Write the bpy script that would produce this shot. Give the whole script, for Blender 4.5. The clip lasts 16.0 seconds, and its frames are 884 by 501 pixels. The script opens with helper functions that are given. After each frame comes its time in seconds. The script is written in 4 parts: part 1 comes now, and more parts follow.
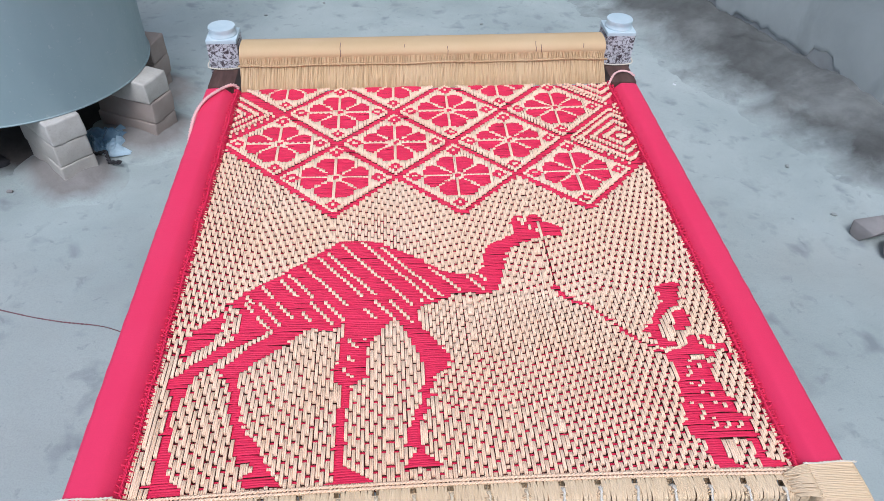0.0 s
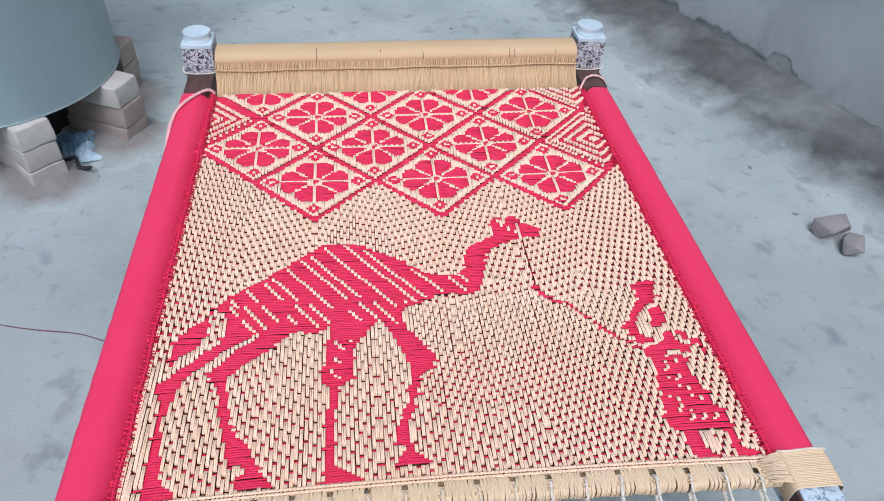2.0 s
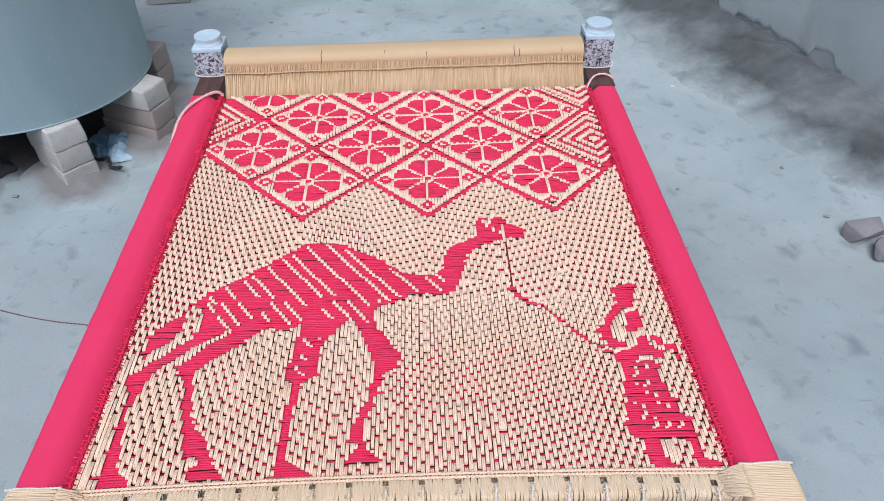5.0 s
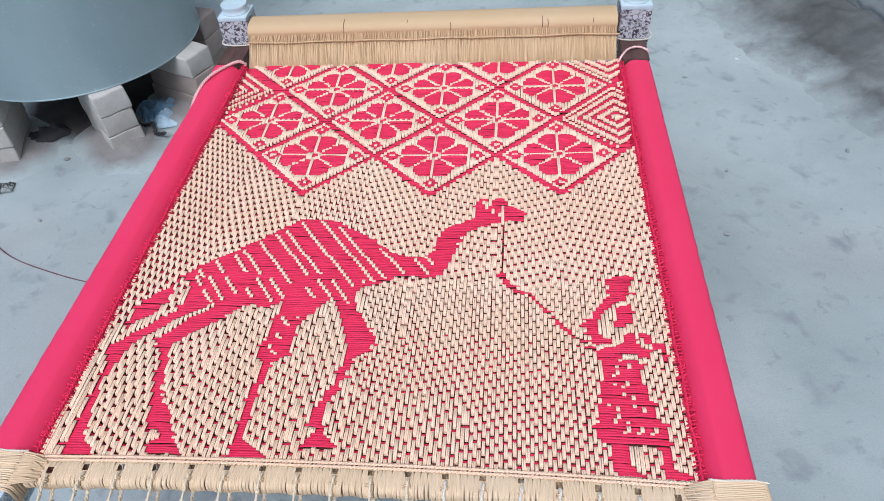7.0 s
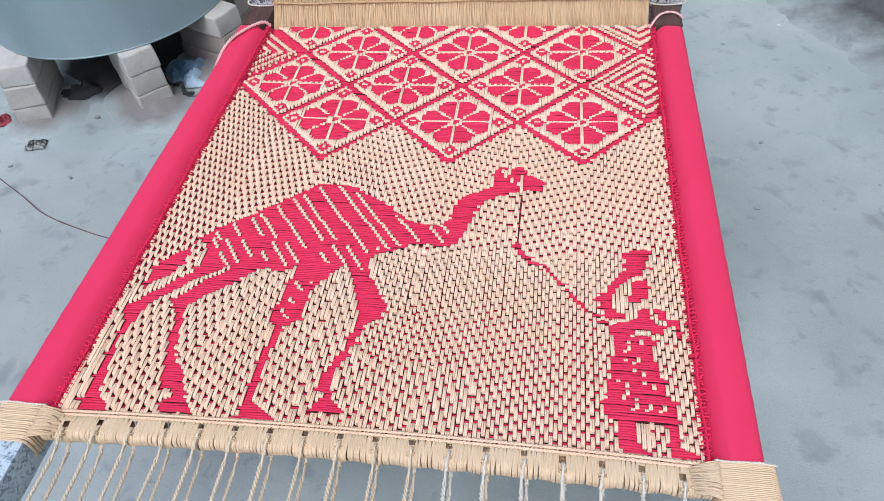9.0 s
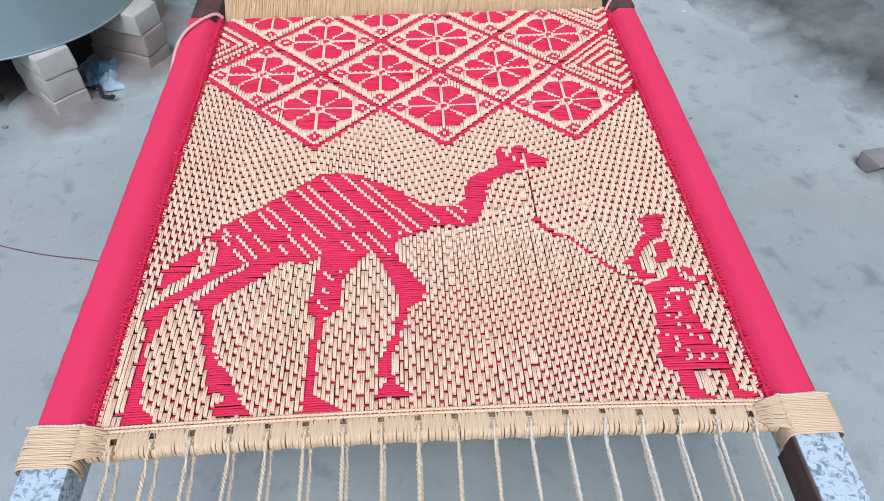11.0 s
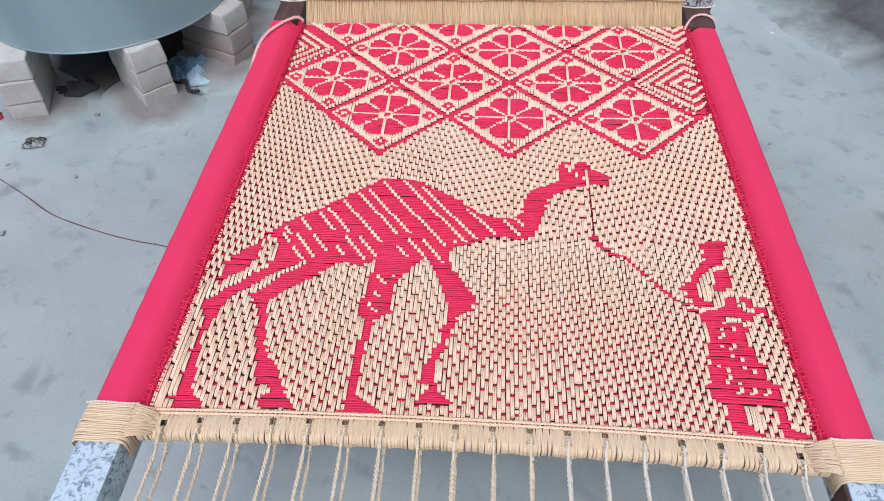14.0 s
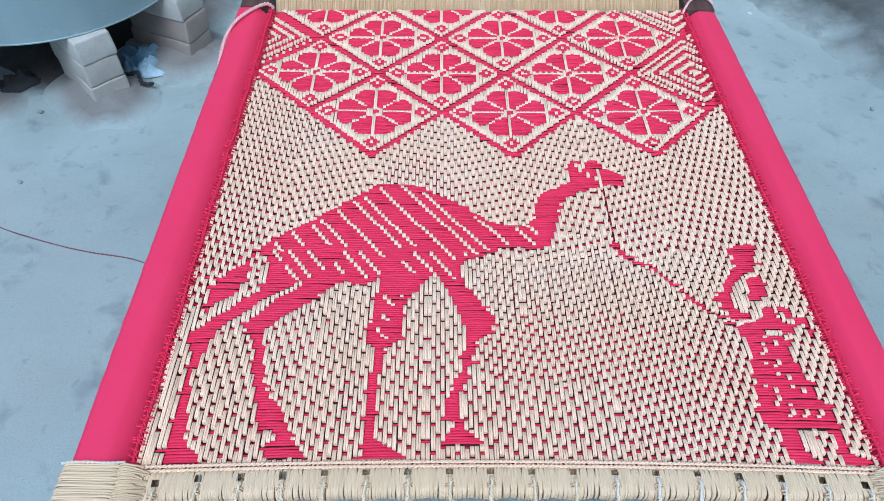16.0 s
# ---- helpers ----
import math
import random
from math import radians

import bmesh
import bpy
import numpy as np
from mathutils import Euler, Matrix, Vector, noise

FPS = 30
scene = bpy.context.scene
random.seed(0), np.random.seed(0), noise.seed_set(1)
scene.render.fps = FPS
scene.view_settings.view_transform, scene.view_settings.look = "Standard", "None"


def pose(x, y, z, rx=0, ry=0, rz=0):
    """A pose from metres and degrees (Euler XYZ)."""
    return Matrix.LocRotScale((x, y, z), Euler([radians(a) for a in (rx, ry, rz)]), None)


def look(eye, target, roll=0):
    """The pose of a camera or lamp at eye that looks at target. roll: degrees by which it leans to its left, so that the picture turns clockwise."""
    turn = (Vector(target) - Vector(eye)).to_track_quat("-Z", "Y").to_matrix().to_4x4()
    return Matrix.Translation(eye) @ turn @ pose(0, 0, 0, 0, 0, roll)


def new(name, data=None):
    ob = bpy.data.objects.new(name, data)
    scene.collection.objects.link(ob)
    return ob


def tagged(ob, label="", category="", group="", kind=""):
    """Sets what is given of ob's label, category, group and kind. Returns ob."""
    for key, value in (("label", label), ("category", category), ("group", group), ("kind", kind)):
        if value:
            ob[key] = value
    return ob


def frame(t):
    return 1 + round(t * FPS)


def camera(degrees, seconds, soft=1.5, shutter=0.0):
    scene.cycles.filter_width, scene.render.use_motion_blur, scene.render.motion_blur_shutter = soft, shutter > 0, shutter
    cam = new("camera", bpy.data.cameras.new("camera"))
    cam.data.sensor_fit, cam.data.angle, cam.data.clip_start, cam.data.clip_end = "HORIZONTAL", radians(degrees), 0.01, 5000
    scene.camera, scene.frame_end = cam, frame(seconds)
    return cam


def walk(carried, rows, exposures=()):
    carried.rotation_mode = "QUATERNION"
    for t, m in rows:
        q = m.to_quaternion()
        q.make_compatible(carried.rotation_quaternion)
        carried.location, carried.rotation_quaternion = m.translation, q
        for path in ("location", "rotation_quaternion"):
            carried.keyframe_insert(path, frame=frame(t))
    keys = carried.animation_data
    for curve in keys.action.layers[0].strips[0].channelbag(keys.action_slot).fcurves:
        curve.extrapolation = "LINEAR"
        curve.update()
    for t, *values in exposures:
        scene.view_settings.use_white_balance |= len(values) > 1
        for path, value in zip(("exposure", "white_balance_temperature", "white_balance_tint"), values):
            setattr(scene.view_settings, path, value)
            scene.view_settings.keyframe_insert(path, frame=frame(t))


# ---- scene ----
cam = camera(63.3, 16.0, soft=0.75)
PATH = [
    (0, (-0.09, -0.499, 1.318), (0.044, 0.988, -0.012), 1.8),
    (0.5, (-0.121, -0.491, 1.319), (0.049, 0.972, -0.034), 2.5),
    (1, (-0.152, -0.496, 1.318), (0.036, 0.977, -0.022), 2.4),
    (1.5, (-0.153, -0.502, 1.322), (0.084, 0.966, -0.015), 3.4),
    (2, (-0.121, -0.515, 1.332), (0.108, 0.968, 0.011), 3.5),
    (2.5, (-0.096, -0.538, 1.328), (0.097, 0.937, -0.008), 3.5),
    (3, (-0.062, -0.563, 1.338), (0.062, 0.942, 0.027), 1.7),
    (3.5, (-0.036, -0.575, 1.336), (0.04, 0.929, 0.02), 1.0),
    (4, (-0.004, -0.575, 1.335), (0.046, 0.929, 0.018), -0.3),
    (4.2, (0.008, -0.574, 1.338), (0.061, 0.935, 0.027), -0.3),
    (6.3, (0.11, -0.442, 1.321), (0.117, 1.0, -0.066), -0.7),
    (6.5, (0.133, -0.45, 1.32), (0.116, 0.983, -0.074), -0.6),
    (7, (0.204, -0.474, 1.32), (0.014, 0.957, -0.064), -4.5),
    (7.5, (0.232, -0.475, 1.321), (-0.021, 0.928, -0.081), -5.3),
    (8, (0.246, -0.476, 1.32), (-0.049, 0.898, -0.103), -6.5),
    (8.2, (0.252, -0.471, 1.318), (-0.062, 0.886, -0.118), -7.0),
    (10.3, (0.1, -0.454, 1.314), (0.015, 0.91, -0.147), -1.5),
    (10.5, (0.065, -0.46, 1.312), (0.035, 0.914, -0.141), -1.1),
    (11, (-0.02, -0.498, 1.301), (0.054, 0.872, -0.155), 0.2),
    (11.5, (-0.069, -0.51, 1.303), (-0.034, 0.868, -0.146), 1.0),
    (12, (-0.092, -0.507, 1.3), (-0.075, 0.856, -0.164), 1.4),
    (12.5, (-0.081, -0.505, 1.3), (-0.077, 0.856, -0.165), 1.4),
    (13, (-0.053, -0.505, 1.308), (-0.065, 0.88, -0.134), 1.8),
    (13.5, (-0.026, -0.502, 1.308), (-0.046, 0.889, -0.128), 0.6),
    (14, (0.005, -0.499, 1.308), (-0.113, 0.884, -0.132), -1.4),
    (14.5, (-0.002, -0.492, 1.304), (-0.136, 0.886, -0.139), -1.0),
    (15, (-0.057, -0.458, 1.304), (-0.117, 0.931, -0.134), 0.1),
    (15.5, (-0.082, -0.405, 1.280), (-0.081, 0.948, -0.192), 1.0),
    (16, (-0.093, -0.387, 1.264), (-0.072, 0.960, -0.214), 1.0),
]
walk(cam, [(t, look(eye, target, roll)) for t, eye, target, roll in PATH],
     exposures=[(0.0, 0.23, 5360, 10), (4.2, 0.20, 5420, 11.5), (6.4, 0.23, 5050, 9), (7.3, 0.23, 5420, 10), (11.0, 0.22, 5370, 10.5), (13.5, 0.19, 5450, 12),
                (15.0, 0.22, 5400, 10), (15.5, 0.21, 5150, 6), (16.0, 0.17, 4680, 1)])

# ---- world and sun: an open yard under a pale, hazy sky ----
SUN_AZ, SUN_EL = radians(186), radians(58)
world = bpy.data.worlds.new("sky")
scene.world = world
world.use_nodes = True
wn = world.node_tree.nodes
sky = wn.new("ShaderNodeTexSky")
sky.sky_type, sky.sun_disc = "NISHITA", False
sky.sun_elevation, sky.sun_rotation = SUN_EL, SUN_AZ
sky.air_density, sky.dust_density, sky.ozone_density = 1.0, 4.0, 1.0
wn["Background"].inputs["Strength"].default_value = 0.11
world.node_tree.links.new(sky.outputs["Color"], wn["Background"].inputs["Color"])
sun = new("sun", bpy.data.lights.new("sun", "SUN"))
sun.data.energy, sun.data.angle, sun.data.color = 1.6, radians(35), (1.0, 0.95, 0.88)
sun.matrix_world = look((0, 0, 6), (0 - math.sin(SUN_AZ) * math.cos(SUN_EL), 0 - math.cos(SUN_AZ) * math.cos(SUN_EL), 6 - math.sin(SUN_EL)))


# ---- materials ----
class Mat:
    """A small builder for node materials."""

    def __init__(self, name, rough=0.8, metal=0.0, spec=0.3):
        self.m = bpy.data.materials.new(name)
        self.m.use_nodes = True
        self.t = self.m.node_tree
        self.b = self.t.nodes["Principled BSDF"]
        self.b.inputs["Roughness"].default_value = rough
        self.b.inputs["Metallic"].default_value = metal
        self.b.inputs["Specular IOR Level"].default_value = spec
        self.co = self.t.nodes.new("ShaderNodeTexCoord").outputs["Object"]

    def node(self, kind, **values):
        n = self.t.nodes.new(kind)
        for k, v in values.items():
            n.inputs[k.replace("_", " ")].default_value = v
        return n

    def link(self, a, b):
        self.t.links.new(a, b)

    def scaled(self, sx, sy, sz):
        n = self.node("ShaderNodeMapping")
        n.inputs["Scale"].default_value = (sx, sy, sz)
        self.link(self.co, n.inputs["Vector"])
        return n.outputs["Vector"]

    def noise(self, scale, detail=4.0, rough=0.55, vec=None, distort=0.0):
        n = self.node("ShaderNodeTexNoise", Scale=scale, Detail=detail, Roughness=rough, Distortion=distort)
        self.link(vec or self.co, n.inputs["Vector"])
        return n.outputs["Fac"]

    def ramp(self, fac, *stops, ease="LINEAR"):
        n = self.t.nodes.new("ShaderNodeValToRGB")
        n.color_ramp.interpolation = ease
        while len(n.color_ramp.elements) < len(stops):
            n.color_ramp.elements.new(0.5)
        for e, (p, c) in zip(n.color_ramp.elements, stops):
            e.position = p
            e.color = (*c, 1) if len(c) == 3 else c
        self.link(fac, n.inputs["Fac"])
        return n.outputs["Color"]

    def mix(self, fac, a, b, blend="MIX"):
        n = self.t.nodes.new("ShaderNodeMix")
        n.data_type, n.blend_type = "RGBA", blend
        for v, s in ((fac, 0), (a, 6), (b, 7)):
            if isinstance(v, bpy.types.NodeSocket):
                self.link(v, n.inputs[s])
            else:
                n.inputs[s].default_value = v if s == 0 else (*v, 1)
        return n.outputs[2]

    def island(self):
        return self.t.nodes.new("ShaderNodeNewGeometry").outputs["Random Per Island"]

    def each(self):
        return self.t.nodes.new("ShaderNodeObjectInfo").outputs["Random"]

    def done(self, colour, bump=None, strength=0.3, distance=0.002, rough=None):
        if isinstance(colour, bpy.types.NodeSocket):
            self.link(colour, self.b.inputs["Base Color"])
        else:
            self.b.inputs["Base Color"].default_value = (*colour, 1)
        if bump is not None:
            n = self.node("ShaderNodeBump", Strength=strength, Distance=distance)
            self.link(bump, n.inputs["Height"])
            self.link(n.outputs["Normal"], self.b.inputs["Normal"])
        if rough is not None:
            self.link(rough, self.b.inputs["Roughness"])
        return self.m


def cord_material(name, a, b, worn, spec=0.35, rough=0.55):
    m = Mat(name, rough, 0, spec)
    base = m.mix(m.island(), a, b)
    base = m.mix(m.ramp(m.noise(6, 3), (0.42, (0, 0, 0)), (0.72, (0.25, 0.25, 0.25))), base, worn)
    fibre = m.noise(900, 2)
    return m.done(m.mix(m.ramp(fibre, (0.35, (0.25, 0.25, 0.25)), (0.6, (0, 0, 0))), base, tuple(v * 0.75 for v in a)), fibre, 0.25, 0.0006)


CREAM = cord_material("cream_cord", (0.96, 0.70, 0.49), (0.88, 0.61, 0.405), (0.97, 0.79, 0.63), 0.15, 0.75)
RED = cord_material("red_cord", (0.76, 0.021, 0.083), (0.66, 0.017, 0.068), (0.82, 0.042, 0.125), 0.3, 0.6)
# same cord as RED, with the rails' sheen lifted into its colour
REDSHEEN = cord_material("red_cord_sheen", (0.82, 0.036, 0.115), (0.78, 0.030, 0.10), (0.86, 0.06, 0.15), 0.4, 0.5)
HEADCORD = cord_material("straw_cord", (0.77, 0.575, 0.36), (0.69, 0.495, 0.295), (0.83, 0.67, 0.48), 0.25, 0.65)
# head-end cord, darker and yellower than straw_cord
DARKSTRAW = cord_material("dark_straw_cord", (0.67, 0.475, 0.265), (0.57, 0.39, 0.205), (0.74, 0.57, 0.37), 0.25, 0.65)
ROPE = cord_material("cream_rope", (0.80, 0.66, 0.46), (0.72, 0.57, 0.37), (0.84, 0.74, 0.58), 0.3, 0.7)
WHITECORD = cord_material("pale_rope", (0.78, 0.70, 0.58), (0.70, 0.62, 0.48), (0.82, 0.78, 0.70), 0.3, 0.7)
PINKCORD = cord_material("pink_rope", (0.86, 0.55, 0.50), (0.80, 0.42, 0.40), (0.88, 0.66, 0.60), 0.3, 0.7)


# underside cords in near-black tones that hold the shade of the gaps
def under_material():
    m = Mat("shaded_underside", 0.8)
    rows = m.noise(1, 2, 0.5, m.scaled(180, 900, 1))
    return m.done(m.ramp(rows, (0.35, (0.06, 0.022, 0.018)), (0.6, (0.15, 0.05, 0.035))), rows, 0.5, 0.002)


def floor_layers(m):
    broad = m.noise(1.6, 5, 0.6, distort=0.3)
    base = m.ramp(broad, (0.30, (0.30, 0.34, 0.325)), (0.5, (0.385, 0.43, 0.41)), (0.68, (0.46, 0.50, 0.475)))
    dust = m.ramp(m.noise(0.9, 4, 0.6), (0.5, (0, 0, 0)), (0.72, (0.5, 0.5, 0.5)))
    base = m.mix(dust, base, (0.33, 0.31, 0.275))
    blot = m.ramp(m.noise(11, 3, 0.5, distort=0.3), (0.575, (0, 0, 0)), (0.75, (0.6, 0.6, 0.6)))
    base = m.mix(blot, base, (0.17, 0.19, 0.20))
    spots = m.ramp(m.noise(26, 4, 0.6, distort=0.6), (0.61, (0, 0, 0)), (0.70, (0.38, 0.38, 0.38)))
    base = m.mix(spots, base, (0.19, 0.21, 0.21))
    speck = m.ramp(m.noise(60, 3, 0.6), (0.70, (0, 0, 0)), (0.78, (0.5, 0.5, 0.5)))
    base = m.mix(speck, base, (0.15, 0.155, 0.15))
    grain = m.noise(260, 4, 0.7)
    base = m.mix(m.ramp(grain, (0.35, (0.22, 0.22, 0.22)), (0.55, (0, 0, 0))), base, (0.20, 0.215, 0.22))
    hgt = m.mix(0.35, m.noise(24, 5, 0.65), grain)
    return base, hgt


def floor_material():
    m = Mat("cement_floor", 0.85, 0, 0.25)
    base, hgt = floor_layers(m)
    return m.done(base, hgt, 0.35, 0.006)


def plaster_material(name, a, b, c):
    m = Mat(name, 0.92, 0, 0.2)
    base = m.ramp(m.noise(2.2, 6, 0.62, distort=0.5), (0.3, a), (0.5, b), (0.72, c))
    stain = m.ramp(m.noise(5, 4, 0.6, m.scaled(1, 1, 0.4)), (0.55, (0, 0, 0)), (0.75, (0.6, 0.6, 0.6)))
    base = m.mix(stain, base, tuple(0.6 * v for v in a))
    grain = m.noise(120, 5, 0.7)
    return m.done(base, m.mix(0.35, m.noise(14, 5, 0.65), grain), 0.35, 0.006)


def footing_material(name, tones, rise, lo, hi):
    """Floor colour that turns to the given tones as the surface rises out of it."""
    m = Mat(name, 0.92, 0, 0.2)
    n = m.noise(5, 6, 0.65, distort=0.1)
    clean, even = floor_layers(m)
    raised = m.ramp(m.noise(3.4, 6, 0.65, distort=0.1), (0.3, tones[0]), (0.5, tones[1]), (0.7, tones[2]))
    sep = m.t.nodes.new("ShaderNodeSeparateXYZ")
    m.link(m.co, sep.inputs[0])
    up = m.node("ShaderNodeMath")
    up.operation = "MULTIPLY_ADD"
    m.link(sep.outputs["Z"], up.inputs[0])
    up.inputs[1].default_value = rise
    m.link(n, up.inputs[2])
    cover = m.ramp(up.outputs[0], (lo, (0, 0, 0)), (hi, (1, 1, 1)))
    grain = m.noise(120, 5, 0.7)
    return m.done(m.mix(cover, clean, raised), m.mix(cover, even, m.mix(0.5, m.noise(14, 5, 0.65), grain)), 0.45, 0.009)


def brick_material(name, a, b):
    m = Mat(name, 0.93, 0, 0.15)
    base = m.mix(m.each(), a, b)
    mott = m.noise(16, 5, 0.65)
    base = m.mix(m.ramp(mott, (0.45, (0, 0, 0)), (0.75, (0.6, 0.6, 0.6))), base, (0.38, 0.33, 0.285))
    pits = m.noise(150, 4, 0.7)
    base = m.mix(m.ramp(pits, (0.30, (0.3, 0.3, 0.3)), (0.45, (0, 0, 0))), base, (0.27, 0.235, 0.20))
    return m.done(base, m.mix(0.5, mott, pits), 0.6, 0.005)


def drum_material():
    m = Mat("galvanised_sheet", 0.42, 0.25, 0.5)
    broad = m.noise(3, 4, 0.55, m.scaled(1, 1, 0.35))
    base = m.ramp(broad, (0.3, (0.23, 0.30, 0.31)), (0.55, (0.30, 0.375, 0.38)), (0.75, (0.37, 0.43, 0.435)))
    fine = m.noise(70, 4, 0.6)
    base = m.mix(m.ramp(fine, (0.62, (0, 0, 0)), (0.72, (0.35, 0.35, 0.35))), base, (0.50, 0.53, 0.53))
    return m.done(base, broad, 0.15, 0.01, m.ramp(fine, (0.3, (0.38, 0.38, 0.38)), (0.7, (0.55, 0.55, 0.55))))


def speckled_material(name, pale, dark, scale, lo, hi):
    m = Mat(name, 0.5, 0, 0.4)
    blot = m.noise(scale, 5, 0.65, distort=0.8)
    base = m.ramp(blot, (lo, dark), (hi, pale))
    wear = m.noise(scale * 0.25, 3)
    base = m.mix(m.ramp(wear, (0.5, (0, 0, 0)), (0.75, (0.5, 0.5, 0.5))), base, tuple(0.8 * v for v in pale))
    return m.done(base, blot, 0.3, 0.001)


def wood_material(name, a, b):
    m = Mat(name, 0.6, 0, 0.35)
    g = m.noise(12, 5, 0.6, m.scaled(6, 1, 6))
    return m.done(m.ramp(g, (0.3, a), (0.7, b)), g, 0.3, 0.002)


def paint_material(name, a, b, rough=0.4):
    m = Mat(name, rough, 0, 0.45)
    n = m.noise(20, 4)
    return m.done(m.ramp(n, (0.35, a), (0.65, b)), m.noise(90, 3), 0.15, 0.001)


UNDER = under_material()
FLOOR = floor_material()
PLASTER = plaster_material("grey_plaster", (0.33, 0.345, 0.325), (0.41, 0.43, 0.405), (0.47, 0.49, 0.46))
# darkens from the floor up towards the wall, broken by noise
FOOTING = footing_material("dark_grey_cement", ((0.075, 0.075, 0.07), (0.13, 0.132, 0.124), (0.22, 0.225, 0.21)), 9.0, 0.40, 0.95)
SPILL = footing_material("brown_dust", ((0.17, 0.155, 0.14), (0.24, 0.222, 0.205), (0.31, 0.295, 0.275)), 22.0, 0.50, 1.30)
# near-black brown that deepens towards the middle of its mound
DARKPATCH = footing_material("dark_brown_floor", ((0.035, 0.028, 0.025), (0.06, 0.05, 0.045), (0.11, 0.095, 0.085)), 60.0, 0.55, 1.10)
RUBBLE = plaster_material("eroded_base", (0.24, 0.24, 0.225), (0.34, 0.345, 0.325), (0.44, 0.445, 0.42))
BRICK = brick_material("dusty_brick", (0.56, 0.53, 0.475), (0.46, 0.43, 0.38))
MUDBRICK = brick_material("muddy_brick", (0.36, 0.30, 0.26), (0.28, 0.22, 0.19))
DRUM = drum_material()
SPECK_BLUE = speckled_material("blue_speckled_paint", (0.62, 0.71, 0.75), (0.22, 0.28, 0.34), 105, 0.40, 0.50)
SPECK_DARK = speckled_material("grey_speckled_paint", (0.55, 0.53, 0.54), (0.05, 0.03, 0.035), 130, 0.45, 0.53)
BROWN = wood_material("brown_wood", (0.06, 0.03, 0.024), (0.13, 0.07, 0.055))
WHITE = paint_material("white_paint", (0.50, 0.60, 0.63), (0.60, 0.68, 0.70))
BLACK = paint_material("black_cloth", (0.018, 0.018, 0.02), (0.035, 0.033, 0.035), 0.9)
GREYCLOTH = paint_material("grey_plastic", (0.08, 0.16, 0.24), (0.26, 0.38, 0.47), 0.35)
PALECLOTH = paint_material("pale_plastic", (0.20, 0.32, 0.42), (0.52, 0.64, 0.71), 0.35)
REDSCRAP = paint_material("dull_red_scrap", (0.16, 0.02, 0.03), (0.26, 0.04, 0.05), 0.8)
FOIL = speckled_material("grimy_wrapper", (0.32, 0.33, 0.30), (0.03, 0.032, 0.03), 60, 0.45, 0.6)
DUST = plaster_material("mortar_dust", (0.27, 0.285, 0.27), (0.335, 0.35, 0.33), (0.39, 0.405, 0.38))
STONE = plaster_material("rough_stone", (0.20, 0.175, 0.165), (0.30, 0.28, 0.265), (0.42, 0.41, 0.39))
LIME = plaster_material("lime_flake", (0.62, 0.63, 0.62), (0.74, 0.75, 0.74), (0.82, 0.82, 0.81))
THREAD = paint_material("dull_red_thread", (0.12, 0.05, 0.06), (0.21, 0.08, 0.09), 0.7)
GAPLINE = paint_material("dark_gap", (0.10, 0.05, 0.05), (0.16, 0.09, 0.09), 0.6)


# ---- mesh helpers ----
def mesh(name, verts, faces, material, smooth=True):
    me = bpy.data.meshes.new(name)
    me.from_pydata([tuple(v) for v in verts], [], faces)
    me.materials.append(material)
    if smooth:
        me.polygons.foreach_set("use_smooth", [True] * len(me.polygons))
    me.update()
    return me


def part(name, data, material=None, parent=None, label=""):
    """A mesh, or a bmesh, as one object under a thing or under a part."""
    if isinstance(data, bmesh.types.BMesh):
        me = bpy.data.meshes.new(name)
        bmesh.ops.recalc_face_normals(data, faces=data.faces)
        data.to_mesh(me)
        data.free()
        me.materials.append(material)
        me.polygons.foreach_set("use_smooth", [True] * len(me.polygons))
        me.set_sharp_from_angle(angle=radians(38))
        data = me
    ob = new(name, data)
    ob.parent = parent
    return tagged(ob, label)


def box(size, bevel=0.003, at=(0, 0, 0), segments=2):
    bm = bmesh.new()
    bmesh.ops.create_cube(bm, size=1, matrix=Matrix.Translation(at) @ Matrix.Diagonal((*size, 1)))
    if bevel:
        bmesh.ops.bevel(bm, geom=bm.edges[:], offset=bevel, segments=segments, profile=0.6, affect="EDGES")
    return bm


def lathe(profile, n=48, at=(0, 0, 0), caps=True):
    bm = bmesh.new()
    rings = [[bm.verts.new((at[0] + r * math.cos(2 * math.pi * k / n), at[1] + r * math.sin(2 * math.pi * k / n), at[2] + z)) for k in range(n)] for r, z in profile]
    for a, b in zip(rings, rings[1:]):
        for k in range(n):
            bm.faces.new((a[k], a[(k + 1) % n], b[(k + 1) % n], b[k]))
    if caps:
        bm.faces.new(rings[-1])
        bm.faces.new(rings[0][::-1])
    return bm


